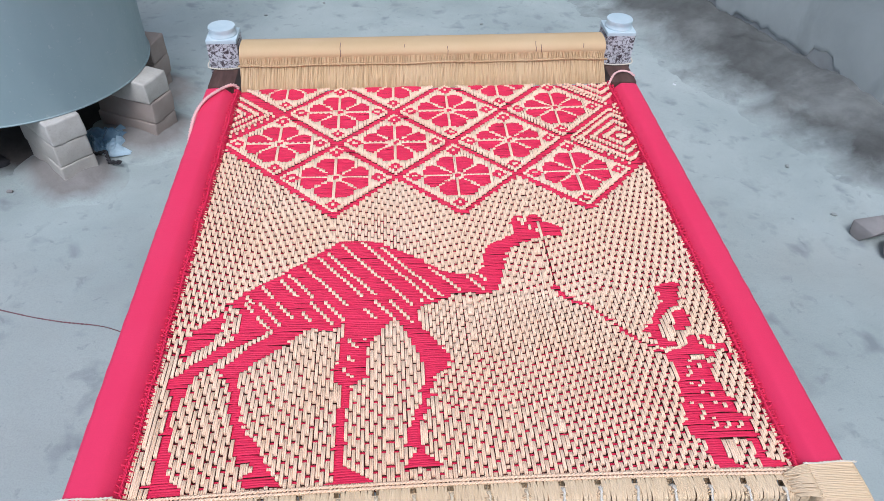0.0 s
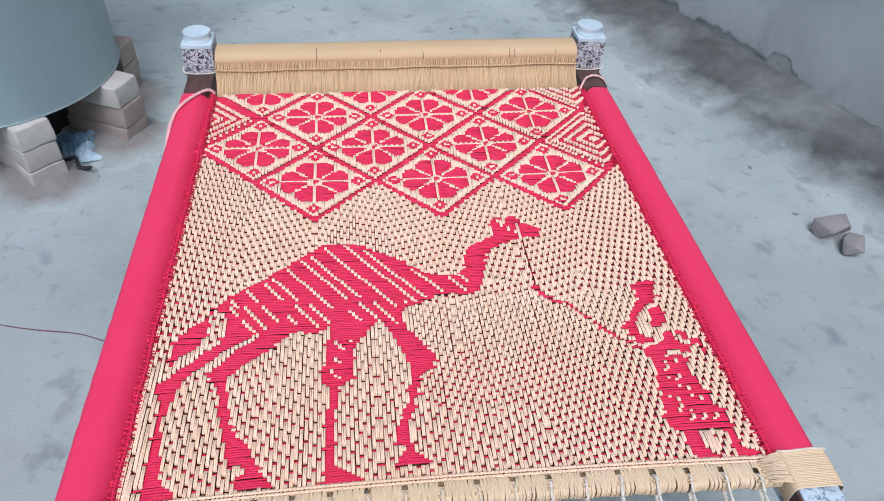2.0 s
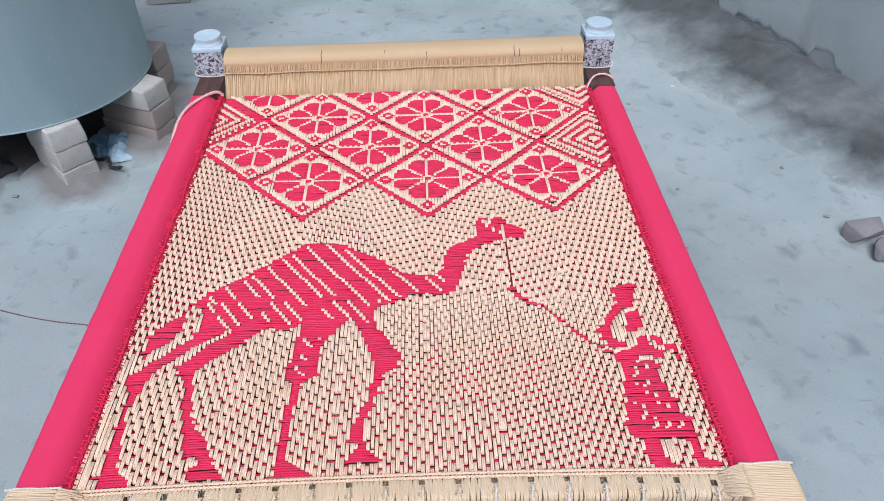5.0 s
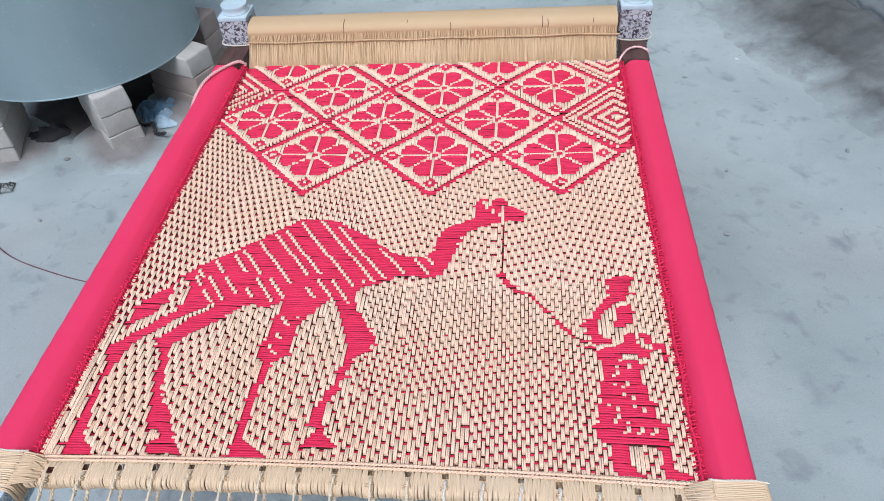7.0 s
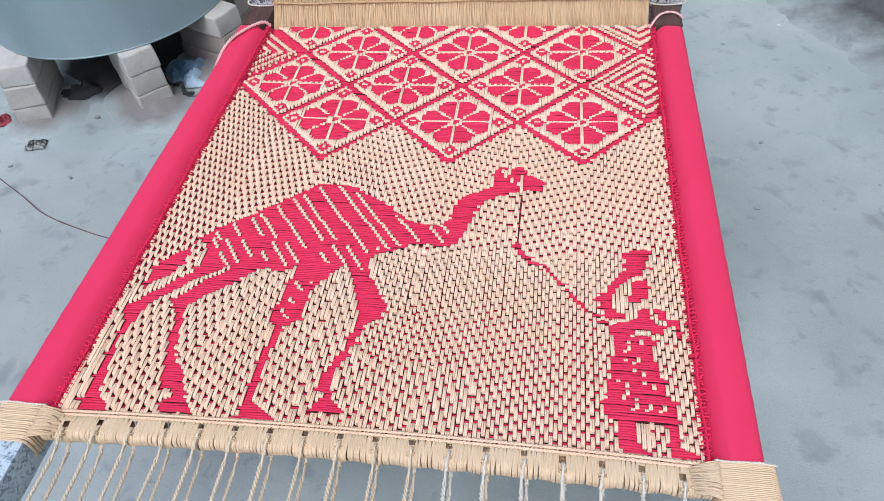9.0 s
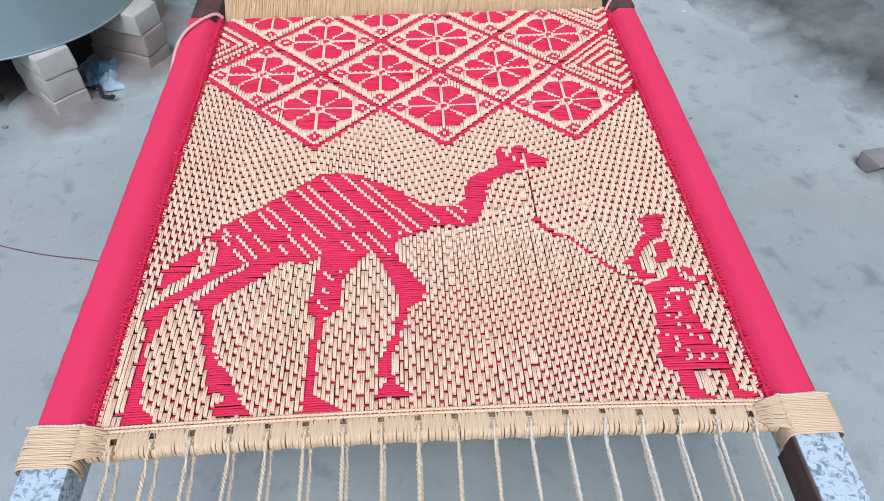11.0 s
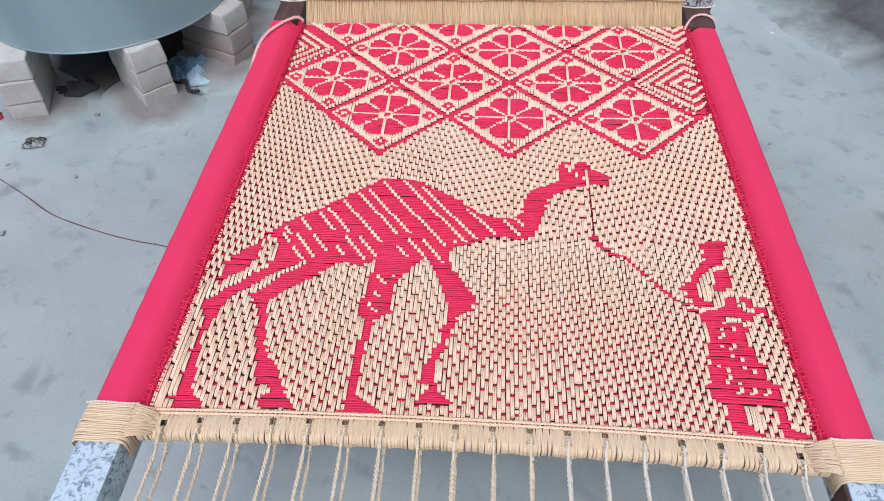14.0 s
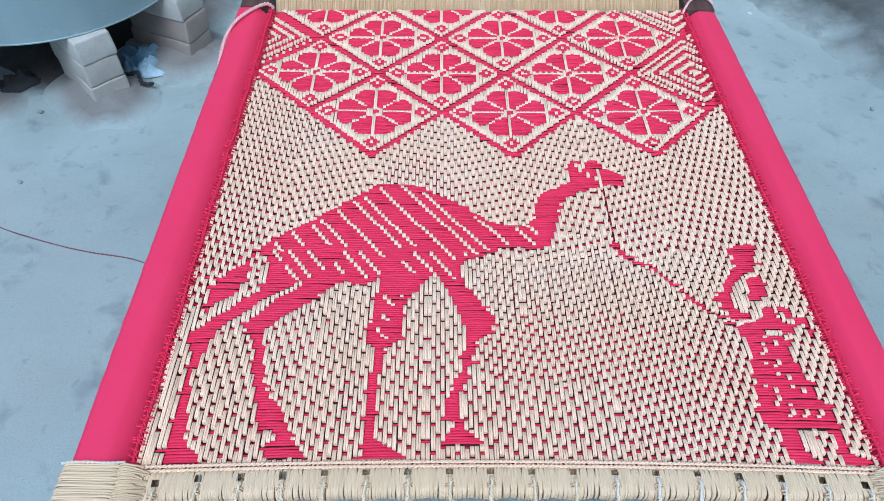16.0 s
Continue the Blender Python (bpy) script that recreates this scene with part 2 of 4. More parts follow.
class Bulk:
    """Collects many small pieces into one mesh."""

    def __init__(self):
        self.v, self.f = [], []

    def rings(self, rings, closed=False, caps=False):
        n, k = len(self.v), len(rings[0])
        for r in rings:
            self.v.extend(r)
        for a in range(len(rings) - 1):
            for b in range(k if closed else k - 1):
                c = (b + 1) % k
                self.f.append((n + a * k + b, n + a * k + c, n + (a + 1) * k + c, n + (a + 1) * k + b))
        if caps:
            self.f.append(tuple(range(n + k - 1, n - 1, -1)))
            self.f.append(tuple(range(n + (len(rings) - 1) * k, n + len(rings) * k)))

    def tube(self, pts, r, k=6):
        pts = [Vector(p) for p in pts]
        rings = []
        for i, p in enumerate(pts):
            d = (pts[min(i + 1, len(pts) - 1)] - pts[max(i - 1, 0)]).normalized()
            side = d.cross(Vector((0.13, 0.21, 0.97))).normalized()
            up = side.cross(d)
            rings.append([tuple(p + r * (math.cos(2 * math.pi * j / k) * side + math.sin(2 * math.pi * j / k) * up)) for j in range(k)])
        self.rings(rings, True, True)

    def mesh(self, name, material):
        return mesh(name, self.v, self.f, material)


def along(pts, step):
    """Even points along a smooth line through pts."""
    pts = [Vector(p) for p in pts]
    out = []
    for i in range(len(pts) - 1):
        a, b = pts[max(i - 1, 0)], pts[i]
        c, d = pts[i + 1], pts[min(i + 2, len(pts) - 1)]
        n = max(2, int((c - b).length / step))
        for k in range(n):
            t = k / n
            out.append(0.5 * (2 * b + (c - a) * t + (2 * a - 5 * b + 4 * c - d) * t * t + (3 * b - a - 3 * c + d) * t ** 3))
    return out + [pts[-1]]


def rope(pts, r, pitch, strands=2, step=0.004, k=6):
    """A laid rope: strands wound round each other along a line."""
    line, bulk = along(pts, step), Bulk()
    for s in range(strands):
        run, path = 0.0, []
        for i, p in enumerate(line):
            if i:
                run += (p - line[i - 1]).length
            d = (line[min(i + 1, len(line) - 1)] - line[max(i - 1, 0)]).normalized()
            side = d.cross(Vector((0.13, 0.21, 0.97))).normalized()
            up = side.cross(d)
            a = 2 * math.pi * (run / pitch + s / strands)
            path.append(p + r * 0.55 * (math.cos(a) * side + math.sin(a) * up))
        bulk.tube(path, r * 0.56, k)
    return bulk


# ---- ground, wall ----
def ground():
    cs = [-400, -60, -12, -5] + [round(-3 + 0.06 * k, 3) for k in range(101)] + [5, 12, 60, 400]
    n = len(cs)
    verts = []
    for y in cs:
        for x in cs:
            near = abs(x) <= 3 and abs(y) <= 3
            z = 0.004 * noise.noise(Vector((x * 1.7, y * 1.7, 3))) + 0.002 * noise.noise(Vector((x * 6, y * 6, 1))) if near else 0.0
            verts.append((x, y, z))
    faces = [(a + b * n, a + 1 + b * n, a + 1 + (b + 1) * n, a + (b + 1) * n) for b in range(n - 1) for a in range(n - 1)]
    ob = new("ground", mesh("ground", verts, faces, FLOOR))
    return tagged(ob, "grey cement yard floor with dark stains and dust", "floor", kind="structure")


WALL_O, WALL_U, WALL_N = Vector((1.166, 2.0, 0)), Vector((-0.358, 0.934, 0)), Vector((0.934, 0.358, 0))


def wall_point(s, n, z):
    p = WALL_O + WALL_U * s + WALL_N * n
    return (p.x, p.y, z)


def side_wall():
    # eroded footing that slopes up from the floor
    ss = [-4.5 + 0.015 * k for k in range(451)]
    ns = [-0.50 + 0.02 * k for k in range(41)]
    verts = []
    for s in ss:
        for n in ns:
            w = 0.26 + 0.05 * noise.noise(Vector((s * 3, 0, 5)))
            out = 0.20 + 0.05 * max(0, min(2.5, s + 0.6))
            t = min(1, max(0, (n + out + 0.05 * noise.noise(Vector((s * 4, n * 4, 2))) + 0.03 * noise.noise(Vector((s * 13, n * 13, 2)))) / (w + out)))
            z = -0.007 + 0.093 * t * t * (3 - 2 * t) + 0.013 * (0.55 + 0.7 * t) * noise.fractal(Vector((s * 9, n * 9, 0)), 0.8, 2.1, 4)
            verts.append(wall_point(s, n, z))
    k = len(ns)
    faces = [(a * k + b, (a + 1) * k + b, (a + 1) * k + b + 1, a * k + b + 1) for a in range(len(ss) - 1) for b in range(k - 1)]
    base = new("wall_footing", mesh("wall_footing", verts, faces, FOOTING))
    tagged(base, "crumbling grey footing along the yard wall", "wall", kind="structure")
    # plaster skin, with a ragged lower edge
    # the unseen upper part reaches 6.4 m to cut the sky light
    zs = [0, 0.01, 0.02, 0.04, 0.08, 0.14, 0.22, 0.32, 0.5, 0.8, 1.2, 1.7, 2.2, 2.9, 4.4, 6.4]
    verts, faces = [], []
    for s in ss:
        edge = 0.105 + 0.045 * noise.noise(Vector((s * 2.3, 7, 0))) + 0.030 * round(2.6 * noise.noise(Vector((s * 6, 3, 0)))) + 0.012 * noise.noise(Vector((s * 14, 3, 0))) + 0.022 * noise.noise(Vector((s * 31, 1, 0)))
        if s < -0.35:
            edge -= min(0.05, 0.25 * (-0.35 - s))
        row = [wall_point(s, 0.30, edge - 0.004)]
        for j, z in enumerate(zs):
            out = 0.004 if j == 0 else 0.0
            bump = 0.007 * noise.fractal(Vector((s * 2, z * 2 + 4, 1)), 0.9, 2, 3)
            row.append(wall_point(s, 0.268 + out + bump, edge + z))
        row.append(wall_point(s, 0.50, edge + zs[-1]))
        row.append(wall_point(s, 0.50, -0.02))
        verts += row
    k = len(zs) + 3
    faces = [(a * k + b, a * k + b + 1, (a + 1) * k + b + 1, (a + 1) * k + b) for a in range(len(ss) - 1) for b in range(k - 1)]
    wall = new("wall_east", mesh("wall_east", verts, faces, PLASTER))
    wall.data.set_sharp_from_angle(angle=radians(35))
    tagged(wall, "rough grey cement-plastered yard wall with a broken lower edge", "wall", kind="structure")
    # the core behind the skin
    core = mesh("wall_core", [wall_point(s, n, z) for s in (-4.45, 2.2) for n in (0.275, 0.48) for z in (-0.02, 6.3)],
                [(0, 1, 3, 2), (4, 6, 7, 5), (0, 4, 5, 1), (2, 3, 7, 6), (1, 5, 7, 3), (0, 2, 6, 4)], RUBBLE, False)
    part("wall_core", core, parent=wall)


# added walls, never in view; their heights set how much sky gets in
def unseen_wall(name, size, at):
    ob = part(name, box(size, 0.01, at), PLASTER)
    return tagged(ob, "plain unseen wall, added to close the yard and shape the light", "wall", kind="structure")


ground()
side_wall()
unseen_wall("wall_north", (3.9, 0.23, 5.4), (-1.5, 4.05, 2.695))
unseen_wall("wall_west", (0.23, 6.6, 1.2), (-3.4, 0.74, 0.595))
unseen_wall("wall_south", (6.3, 0.23, 1.0), (-0.3, -2.45, 0.495))

# ---- the woven cot ----
HALF, LENGTH, TOP = 0.45, 1.078, 0.450      # woven field: half width, length, height
NX, NY = 150, 270
PX, PY = 2 * HALF / NX, LENGTH / NY

# the picture in the weave: plain silhouettes, as outlines in metres on the field
TORSO = [(-.371, .343), (-.365, .357), (-.355, .370), (-.343, .383), (-.330, .395), (-.312, .410), (-.297, .420), (-.280, .432), (-.270, .445), (-.253, .458), (-.239,
    .469), (-.221, .487), (-.203, .496), (-.198, .511), (-.171, .515), (-.139, .515), (-.108, .511), (-.104, .497), (-.082, .488), (-.067, .478), (-.046, .463), (-.031,
    .451), (-.015, .441), (-.007, .430), (.013, .423), (.032, .416), (.050, .420), (.067, .428), (.076, .371), (.058, .369), (.034, .373), (.010, .373), (.000, .362),
    (-.019, .353), (-.039, .347), (-.050, .339), (-.056, .322), (-.070, .276), (-.077, .293), (-.086, .311), (-.093, .321), (-.102, .308), (-.120, .279), (-.131, .266),
    (-.167, .265), (-.175, .308), (-.187, .295), (-.201, .291), (-.215, .292), (-.226, .299), (-.239, .293), (-.250, .283), (-.260, .271), (-.271, .262), (-.289, .302),
    (-.300, .301), (-.342, .332), (-.355, .352), (-.366, .354)]
NECK = [(.057, .407), (.068, .431), (.074, .466), (.079, .485), (.089, .497), (.127, .515), (.135, .525), (.141, .550), (.134, .557), (.140, .570), (.146, .573), (.150,
    .585), (.154, .577), (.151, .563), (.157, .557), (.168, .553), (.173, .577), (.183, .577), (.197, .569), (.200, .557), (.215, .550), (.223, .547), (.228, .532),
    (.229, .516), (.189, .516), (.181, .508), (.156, .501), (.140, .496), (.129, .488), (.117, .473), (.110, .451), (.105, .432), (.100, .412), (.093, .392), (.084,
    .380), (.076, .369), (.058, .369)]
FORE_A = [(-.093, .321), (-.056, .325), (-.047, .292), (-.034, .275), (-.022, .255), (-.014, .242), (-.004, .224), (-.010, .213), (-.008, .203), (-.028, .198), (-.035,
    .185), (-.039, .162), (-.046, .144), (-.050, .122), (-.057, .109), (-.058, .067), (-.052, .049), (-.043, .041), (-.028, .027), (-.082, .026), (-.080, .037), (-.071,
    .046), (-.068, .057), (-.071, .064), (-.080, .068), (-.079, .078), (-.075, .095), (-.069, .108), (-.067, .122), (-.057, .136), (-.054, .147), (-.055, .164), (-.049,
    .175), (-.049, .196), (-.051, .221), (-.058, .244), (-.066, .265), (-.075, .294)]
FORE_B = [(-.170, .313), (-.176, .285), (-.179, .252), (-.183, .221), (-.187, .207), (-.187, .195), (-.180, .183), (-.174, .174), (-.172, .161), (-.172, .137), (-.179,
    .133), (-.179, .108), (-.178, .067), (-.181, .040), (-.182, .016), (-.184, .008), (-.129, .008), (-.132, .015), (-.142, .020), (-.151, .029), (-.162, .032), (-.166,
    .038), (-.167, .067), (-.168, .110), (-.165, .135), (-.163, .155), (-.160, .173), (-.151, .183), (-.140, .191), (-.141, .224), (-.138, .250), (-.127, .272), (-.113,
    .293), (-.102, .311)]
TAIL = [(-.368, .354), (-.372, .339), (-.385, .325), (-.401, .310), (-.415, .294), (-.419, .282), (-.420, .259), (-.421, .242), (-.420, .225), (-.413, .245), (-.402,
    .259), (-.387, .266), (-.379, .279), (-.374, .294), (-.372, .318)]
THIGH_A = [(-.341, .334), (-.343, .297), (-.349, .278), (-.359, .268), (-.371, .260), (-.382, .247), (-.390, .236), (-.403, .228), (-.414, .216), (-.427, .205), (-.423,
    .194), (-.399, .195), (-.392, .208), (-.382, .222), (-.372, .231), (-.360, .240), (-.352, .251), (-.345, .261), (-.332, .267), (-.320, .275), (-.308, .284), (-.296,
    .295), (-.286, .304), (-.287, .328)]
THIGH_B = [(-.284, .304), (-.287, .293), (-.297, .280), (-.311, .268), (-.324, .261), (-.332, .250), (-.341, .235), (-.353, .224), (-.359, .216), (-.327, .212), (-.320,
    .217), (-.313, .228), (-.304, .234), (-.292, .241), (-.283, .252), (-.270, .263), (-.258, .274), (-.247, .285), (-.249, .310)]
HIND_A = [(-.429, .205), (-.397, .201), (-.402, .185), (-.405, .170), (-.410, .155), (-.412, .130), (-.410, .100), (-.410, .084), (-.403, .067), (-.399, .048), (-.399,
    .039), (-.394, .030), (-.385, .021), (-.376, .011), (-.374, .004), (-.422, .003), (-.419, .026), (-.420, .044), (-.419, .066), (-.418, .086), (-.418, .106), (-.419,
    .131), (-.421, .155), (-.423, .173), (-.431, .187)]
HIND_B = [(-.360, .217), (-.354, .200), (-.346, .196), (-.338, .175), (-.334, .152), (-.332, .125), (-.324, .110), (-.321, .090), (-.316, .085), (-.316, .071), (-.314,
    .054), (-.294, .052), (-.289, .040), (-.292, .033), (-.299, .029), (-.299, .013), (-.250, .013), (-.260, .025), (-.268, .036), (-.274, .048), (-.281, .064), (-.289,
    .082), (-.301, .094), (-.307, .103), (-.314, .117), (-.321, .148), (-.328, .186), (-.328, .217)]
POT = [(.360, .357), (.372, .372), (.404, .374), (.401, .356), (.396, .348), (.400, .331), (.366, .329), (.360, .337), (.364, .347)]
LOOP = [(.365, .331), (.391, .330), (.389, .317), (.374, .315), (.363, .308), (.356, .298), (.348, .287), (.343, .272), (.342, .260), (.345, .248), (.352, .239), (.363,
    .236), (.361, .227), (.332, .227), (.331, .237), (.327, .243), (.322, .254), (.319, .266), (.324, .276), (.334, .282), (.339, .295), (.350, .312)]
KNOB = [(.377, .305), (.395, .310), (.395, .300), (.399, .291), (.397, .274), (.386, .271), (.383, .265), (.363, .265), (.369, .275), (.373, .285), (.371, .295)]
BAR = [(.402, .265), (.405, .251), (.418, .249), (.418, .233), (.408, .233), (.406, .244), (.401, .251)]
ELBOW = [(.420, .233), (.435, .230), (.436, .221), (.439, .213), (.436, .197), (.430, .204), (.429, .218), (.418, .219)]
STEM = [(.334, .214), (.348, .221), (.373, .228), (.382, .252), (.394, .251), (.396, .240), (.401, .228), (.416, .215), (.413, .205), (.396, .204), (.396, .213), (.373,
    .213), (.370, .203), (.337, .200)]
BELL = [(.345, .207), (.372, .207), (.370, .198), (.398, .198), (.400, .188), (.396, .173), (.395, .159), (.399, .155), (.400, .139), (.406, .125), (.410, .114), (.411,
    .101), (.415, .092), (.419, .089), (.417, .075), (.420, .065), (.418, .053), (.376, .055), (.327, .058), (.329, .068), (.323, .070), (.329, .096), (.333, .118),
    (.335, .139), (.339, .160), (.342, .173), (.343, .188)]
FOOT_A = [(.345, .058), (.370, .057), (.366, .046), (.365, .031), (.374, .019), (.383, .008), (.346, .006), (.347, .015), (.339, .017), (.342, .031), (.343, .045)]
FOOT_B = [(.409, .056), (.420, .056), (.420, .043), (.420, .028), (.423, .022), (.436, .021), (.441, .010), (.408, .009), (.410, .020), (.410, .034)]
REIN = [(.188, .506), (.191, .382), (.193, .363), (.201, .355), (.217, .339), (.239, .330), (.254, .310), (.276, .278), (.296, .251), (.312, .239), (.335, .218)]
BRIDLE = [(.192, .560), (.190, .516)]
CHEEK = [(.154, .558), (.183, .532)]
SHAPES = [TORSO, NECK, FORE_A, FORE_B, TAIL, THIGH_A, THIGH_B, HIND_A, HIND_B, POT, LOOP, KNOB, BAR, ELBOW, STEM, BELL, FOOT_A, FOOT_B]
HALF_W, HALF_H = 0.1262, 0.1255             # one diamond of the flower lattice
LAT_X, LAT_Y = 0.046, 0.7165


def inside(x, y, poly):
    hit = False
    for (ax, ay), (bx, by) in zip(poly, poly[1:] + poly[:1]):
        if (ay > y) != (by > y) and x < ax + (y - ay) * (bx - ax) / (by - ay):
            hit = not hit
    return hit


def near_line(x, y, line, wide):
    for (ax, ay), (bx, by) in zip(line, line[1:]):
        dx, dy = bx - ax, by - ay
        t = max(0, min(1, ((x - ax) * dx + (y - ay) * dy) / (dx * dx + dy * dy)))
        if abs(x - ax - t * dx) < wide and abs(y - ay - t * dy) < wide:
            return True
    return False


def lattice_edge(x):
    """The zigzag lower border of the flower lattice."""
    low = LAT_Y - HALF_H
    if x < LAT_X - 2 * HALF_W:
        return low + (LAT_X - 2 * HALF_W - x) * HALF_H / HALF_W
    d = abs((x - LAT_X + HALF_W) % (2 * HALF_W) - HALF_W) if x < LAT_X + 2 * HALF_W else x - LAT_X - 2 * HALF_W
    return low + d * HALF_H / HALF_W


def lattice_place(x, y):
    """The diamond that a place lies in: its centre's x, the offset from the centre and the distance to its border (1)."""
    u, v = (x - LAT_X) / (2 * HALF_W), (y - LAT_Y) / (2 * HALF_H)
    a, b = u + v, u - v
    ca, cb = math.floor(a + 0.5), math.floor(b + 0.5)
    cu, cv = (ca + cb) / 2, (ca - cb) / 2
    dx, dy = (u - cu) * 2 * HALF_W, (v - cv) * 2 * HALF_H
    return LAT_X + cu * 2 * HALF_W, dx, dy, abs(dx) / HALF_W + abs(dy) / HALF_H


def lattice_line(x, y):
    cx, dx, dy, d = lattice_place(x, y)
    return d > 0.85 or abs(cx) > 0.36


def lattice_cell(x, y):
    """Red or cream within the flower lattice; red is True."""
    cx, dx, dy, d = lattice_place(x, y)
    if d > 0.89:
        return d > 0.908
    if abs(cx) > 0.36:
        return (d * 4.4) % 1 > 0.44
    for mx, my in ((0.70, 0), (-0.70, 0), (0, 0.72), (0, -0.72)):
        e = abs(dx - mx * HALF_W) / 0.0066 + abs(dy - my * HALF_H) / 0.0068
        if e < 2.5:
            return e > 0.8
    rx, ry = abs(dx) / 0.074, abs(dy) / 0.072
    ang = math.atan2(dy / 0.072, dx / 0.074)
    petal = 0.76 + 0.26 * abs(math.cos(2 * ang)) ** 0.6 - 0.12 * abs(math.cos(2 * ang)) ** 8
    if math.hypot(rx, ry) > petal:
        return False
    if abs(dx) < 0.013 and abs(dy) < 0.012:
        return abs(dx) < 0.006 and abs(dy) < 0.006 or abs(dx) > 0.0095 and abs(dy) > 0.009
    if abs(dx) < 0.0031 or abs(dy) < 0.0030:
        return False
    return abs(abs(dx) * 0.86 - abs(dy)) > 0.0030


def chart():
    """Which cells show red: the whole weave as a grid."""
    rnd = random.Random(4)
    red = np.zeros((NX, NY), bool)
    flower = np.zeros((NX, NY), bool)
    figure = np.zeros((NX, NY), bool)
    hole = np.zeros((NX, NY), bool)
    rein = np.zeros((NX, NY), bool)
    line = np.zeros((NX, NY), bool)
    for i in range(NX):
        x = -HALF + (i + 0.5) * PX
        edge = lattice_edge(x)
        for j in range(NY):
            y = (j + 0.5) * PY
            if y > edge - 0.006:
                flower[i, j] = True
                line[i, j] = y > edge + 0.004 and lattice_line(x, y)
                red[i, j] = y < edge + 0.004 or lattice_cell(x, y + (0.2 * PY if i % 2 else -0.2 * PY))
            elif any(inside(x, y, s) for s in SHAPES):
                figure[i, j] = True
                red[i, j] = True
            elif near_line(x, y, REIN[1:5], 0.0034) or near_line(x, y, REIN[4:], 0.0022):
                red[i, j] = figure[i, j] = rein[i, j] = True
    for i in range(NX):
        x = -HALF + (i + 0.5) * PX
        for j in range(NY):
            y = (j + 0.5) * PY
            jj = int(y / 0.0064)
            if flower[i, j]:
                continue
            if figure[i, j]:
                inner = 1 < i < NX - 2 and 1 < j < NY - 2 and red[i - 1, j] and red[i + 1, j] and figure[i, j - 1] and figure[i, j + 1] and figure[i - 2, j] and figure[i + 2, j]
                step = i + int(y / 0.0078)
                if inner and inside(x, y, TORSO) and step % 18 in (0, 7, 11) and y > 0.36 - 0.25 * max(0.0, x + 0.1) + 0.012 * math.sin(step // 18 * 2.3 + x * 30):
                    red[i, j] = False
                elif inner and (inside(x, y, TORSO) and y < 0.36 or inside(x, y, FORE_B) and y > 0.19) and step % 9 in (0, 4) and noise.noise(Vector((x * 22, y * 22, 5))) > (-0.15 if y > 0.27 else -0.6):
                    red[i, j] = False
                elif inner and inside(x, y, BELL) and 0.072 < y < 0.2 and (3 * i + 2 * jj) % 9 in (0, 4) and noise.noise(Vector((x * 60, y * 45, 3))) > -0.1:
                    red[i, j] = False
                elif near_line(x, y, BRIDLE, 0.003) or near_line(x, y, CHEEK, 0.004) and i % 2:
                    red[i, j] = False
                continue
            tip = (x - LAT_X + HALF_W) % (2 * HALF_W) - HALF_W
            lean = 1 if tip < 0 else -1
            if y < 0.40 + 0.05 * noise.noise(Vector((x * 4, 2, 7))):
                lean = -1 if noise.noise(Vector((x * 3.2, y * 2.6, 9))) > -0.25 else 1
            if -0.19 < x < -0.02 and y < 0.3:
                lean = 1 if x > -0.1 else -1
            hole[i, j] = noise.noise(Vector((x * 4, y * 4, 6))) + 2.4 * (y - 0.15) + 0.8 * max(0.0, x - 0.08) + 0.4 * max(0.0, -x - 0.28) + rnd.uniform(-0.25, 0.25) > 0
            if y > 0.36 + 0.06 * noise.noise(Vector((x * 5, 0, 2))) - (0.12 if x < -0.25 else 0):
                red[i, j] = (j + 4 * lean * i) % 9 < 2
            elif x < -0.425 and y < 0.36:
                red[i, j] = (j + 7 * i) % 27 == 0
            elif x > 0.13 + 0.08 * noise.noise(Vector((y * 7, 3, 1))) + 0.3 * max(0.0, 0.12 - y) or x > -0.035 and y > 0.13 + 0.06 * noise.noise(Vector((x * 6, 1, 2))):
                red[i, j] = (j + 3 * lean * i) % 7 == 0
            else:
                red[i, j] = (j + 4 * lean * i) % 10 == 0
    # narrow gaps between limbs are bridged by unbroken floats
    solid = figure & ~rein
    for i in range(NX):
        last = None
        for j in range(NY):
            if solid[i, j]:
                if last is not None and 1 < j - last < 17:
                    red[i, last + 1:j] = False
                last = j
    return red, hole, line, solid | flower


def bow(x):
    """The near end of the field is pulled towards the middle."""
    return 0.009 * (1 - (x / HALF) ** 2)


def place(x, y, z):
    """From the flat chart to the stretched field."""
    t = max(0.0, 1 - y / 0.5)
    wob = 0.0011 * noise.noise(Vector((x * 30, y * 7, 4)))
    sag = -0.010 * max(0, 1 - (x / HALF) ** 2) * math.sin(math.pi * min(1, max(0, y / LENGTH)))
    tilt = 0.004 * x / HALF * (y / LENGTH) ** 2
    return (x + wob, y + (bow(x) - 0.004) * t * t, TOP + z + sag + tilt)


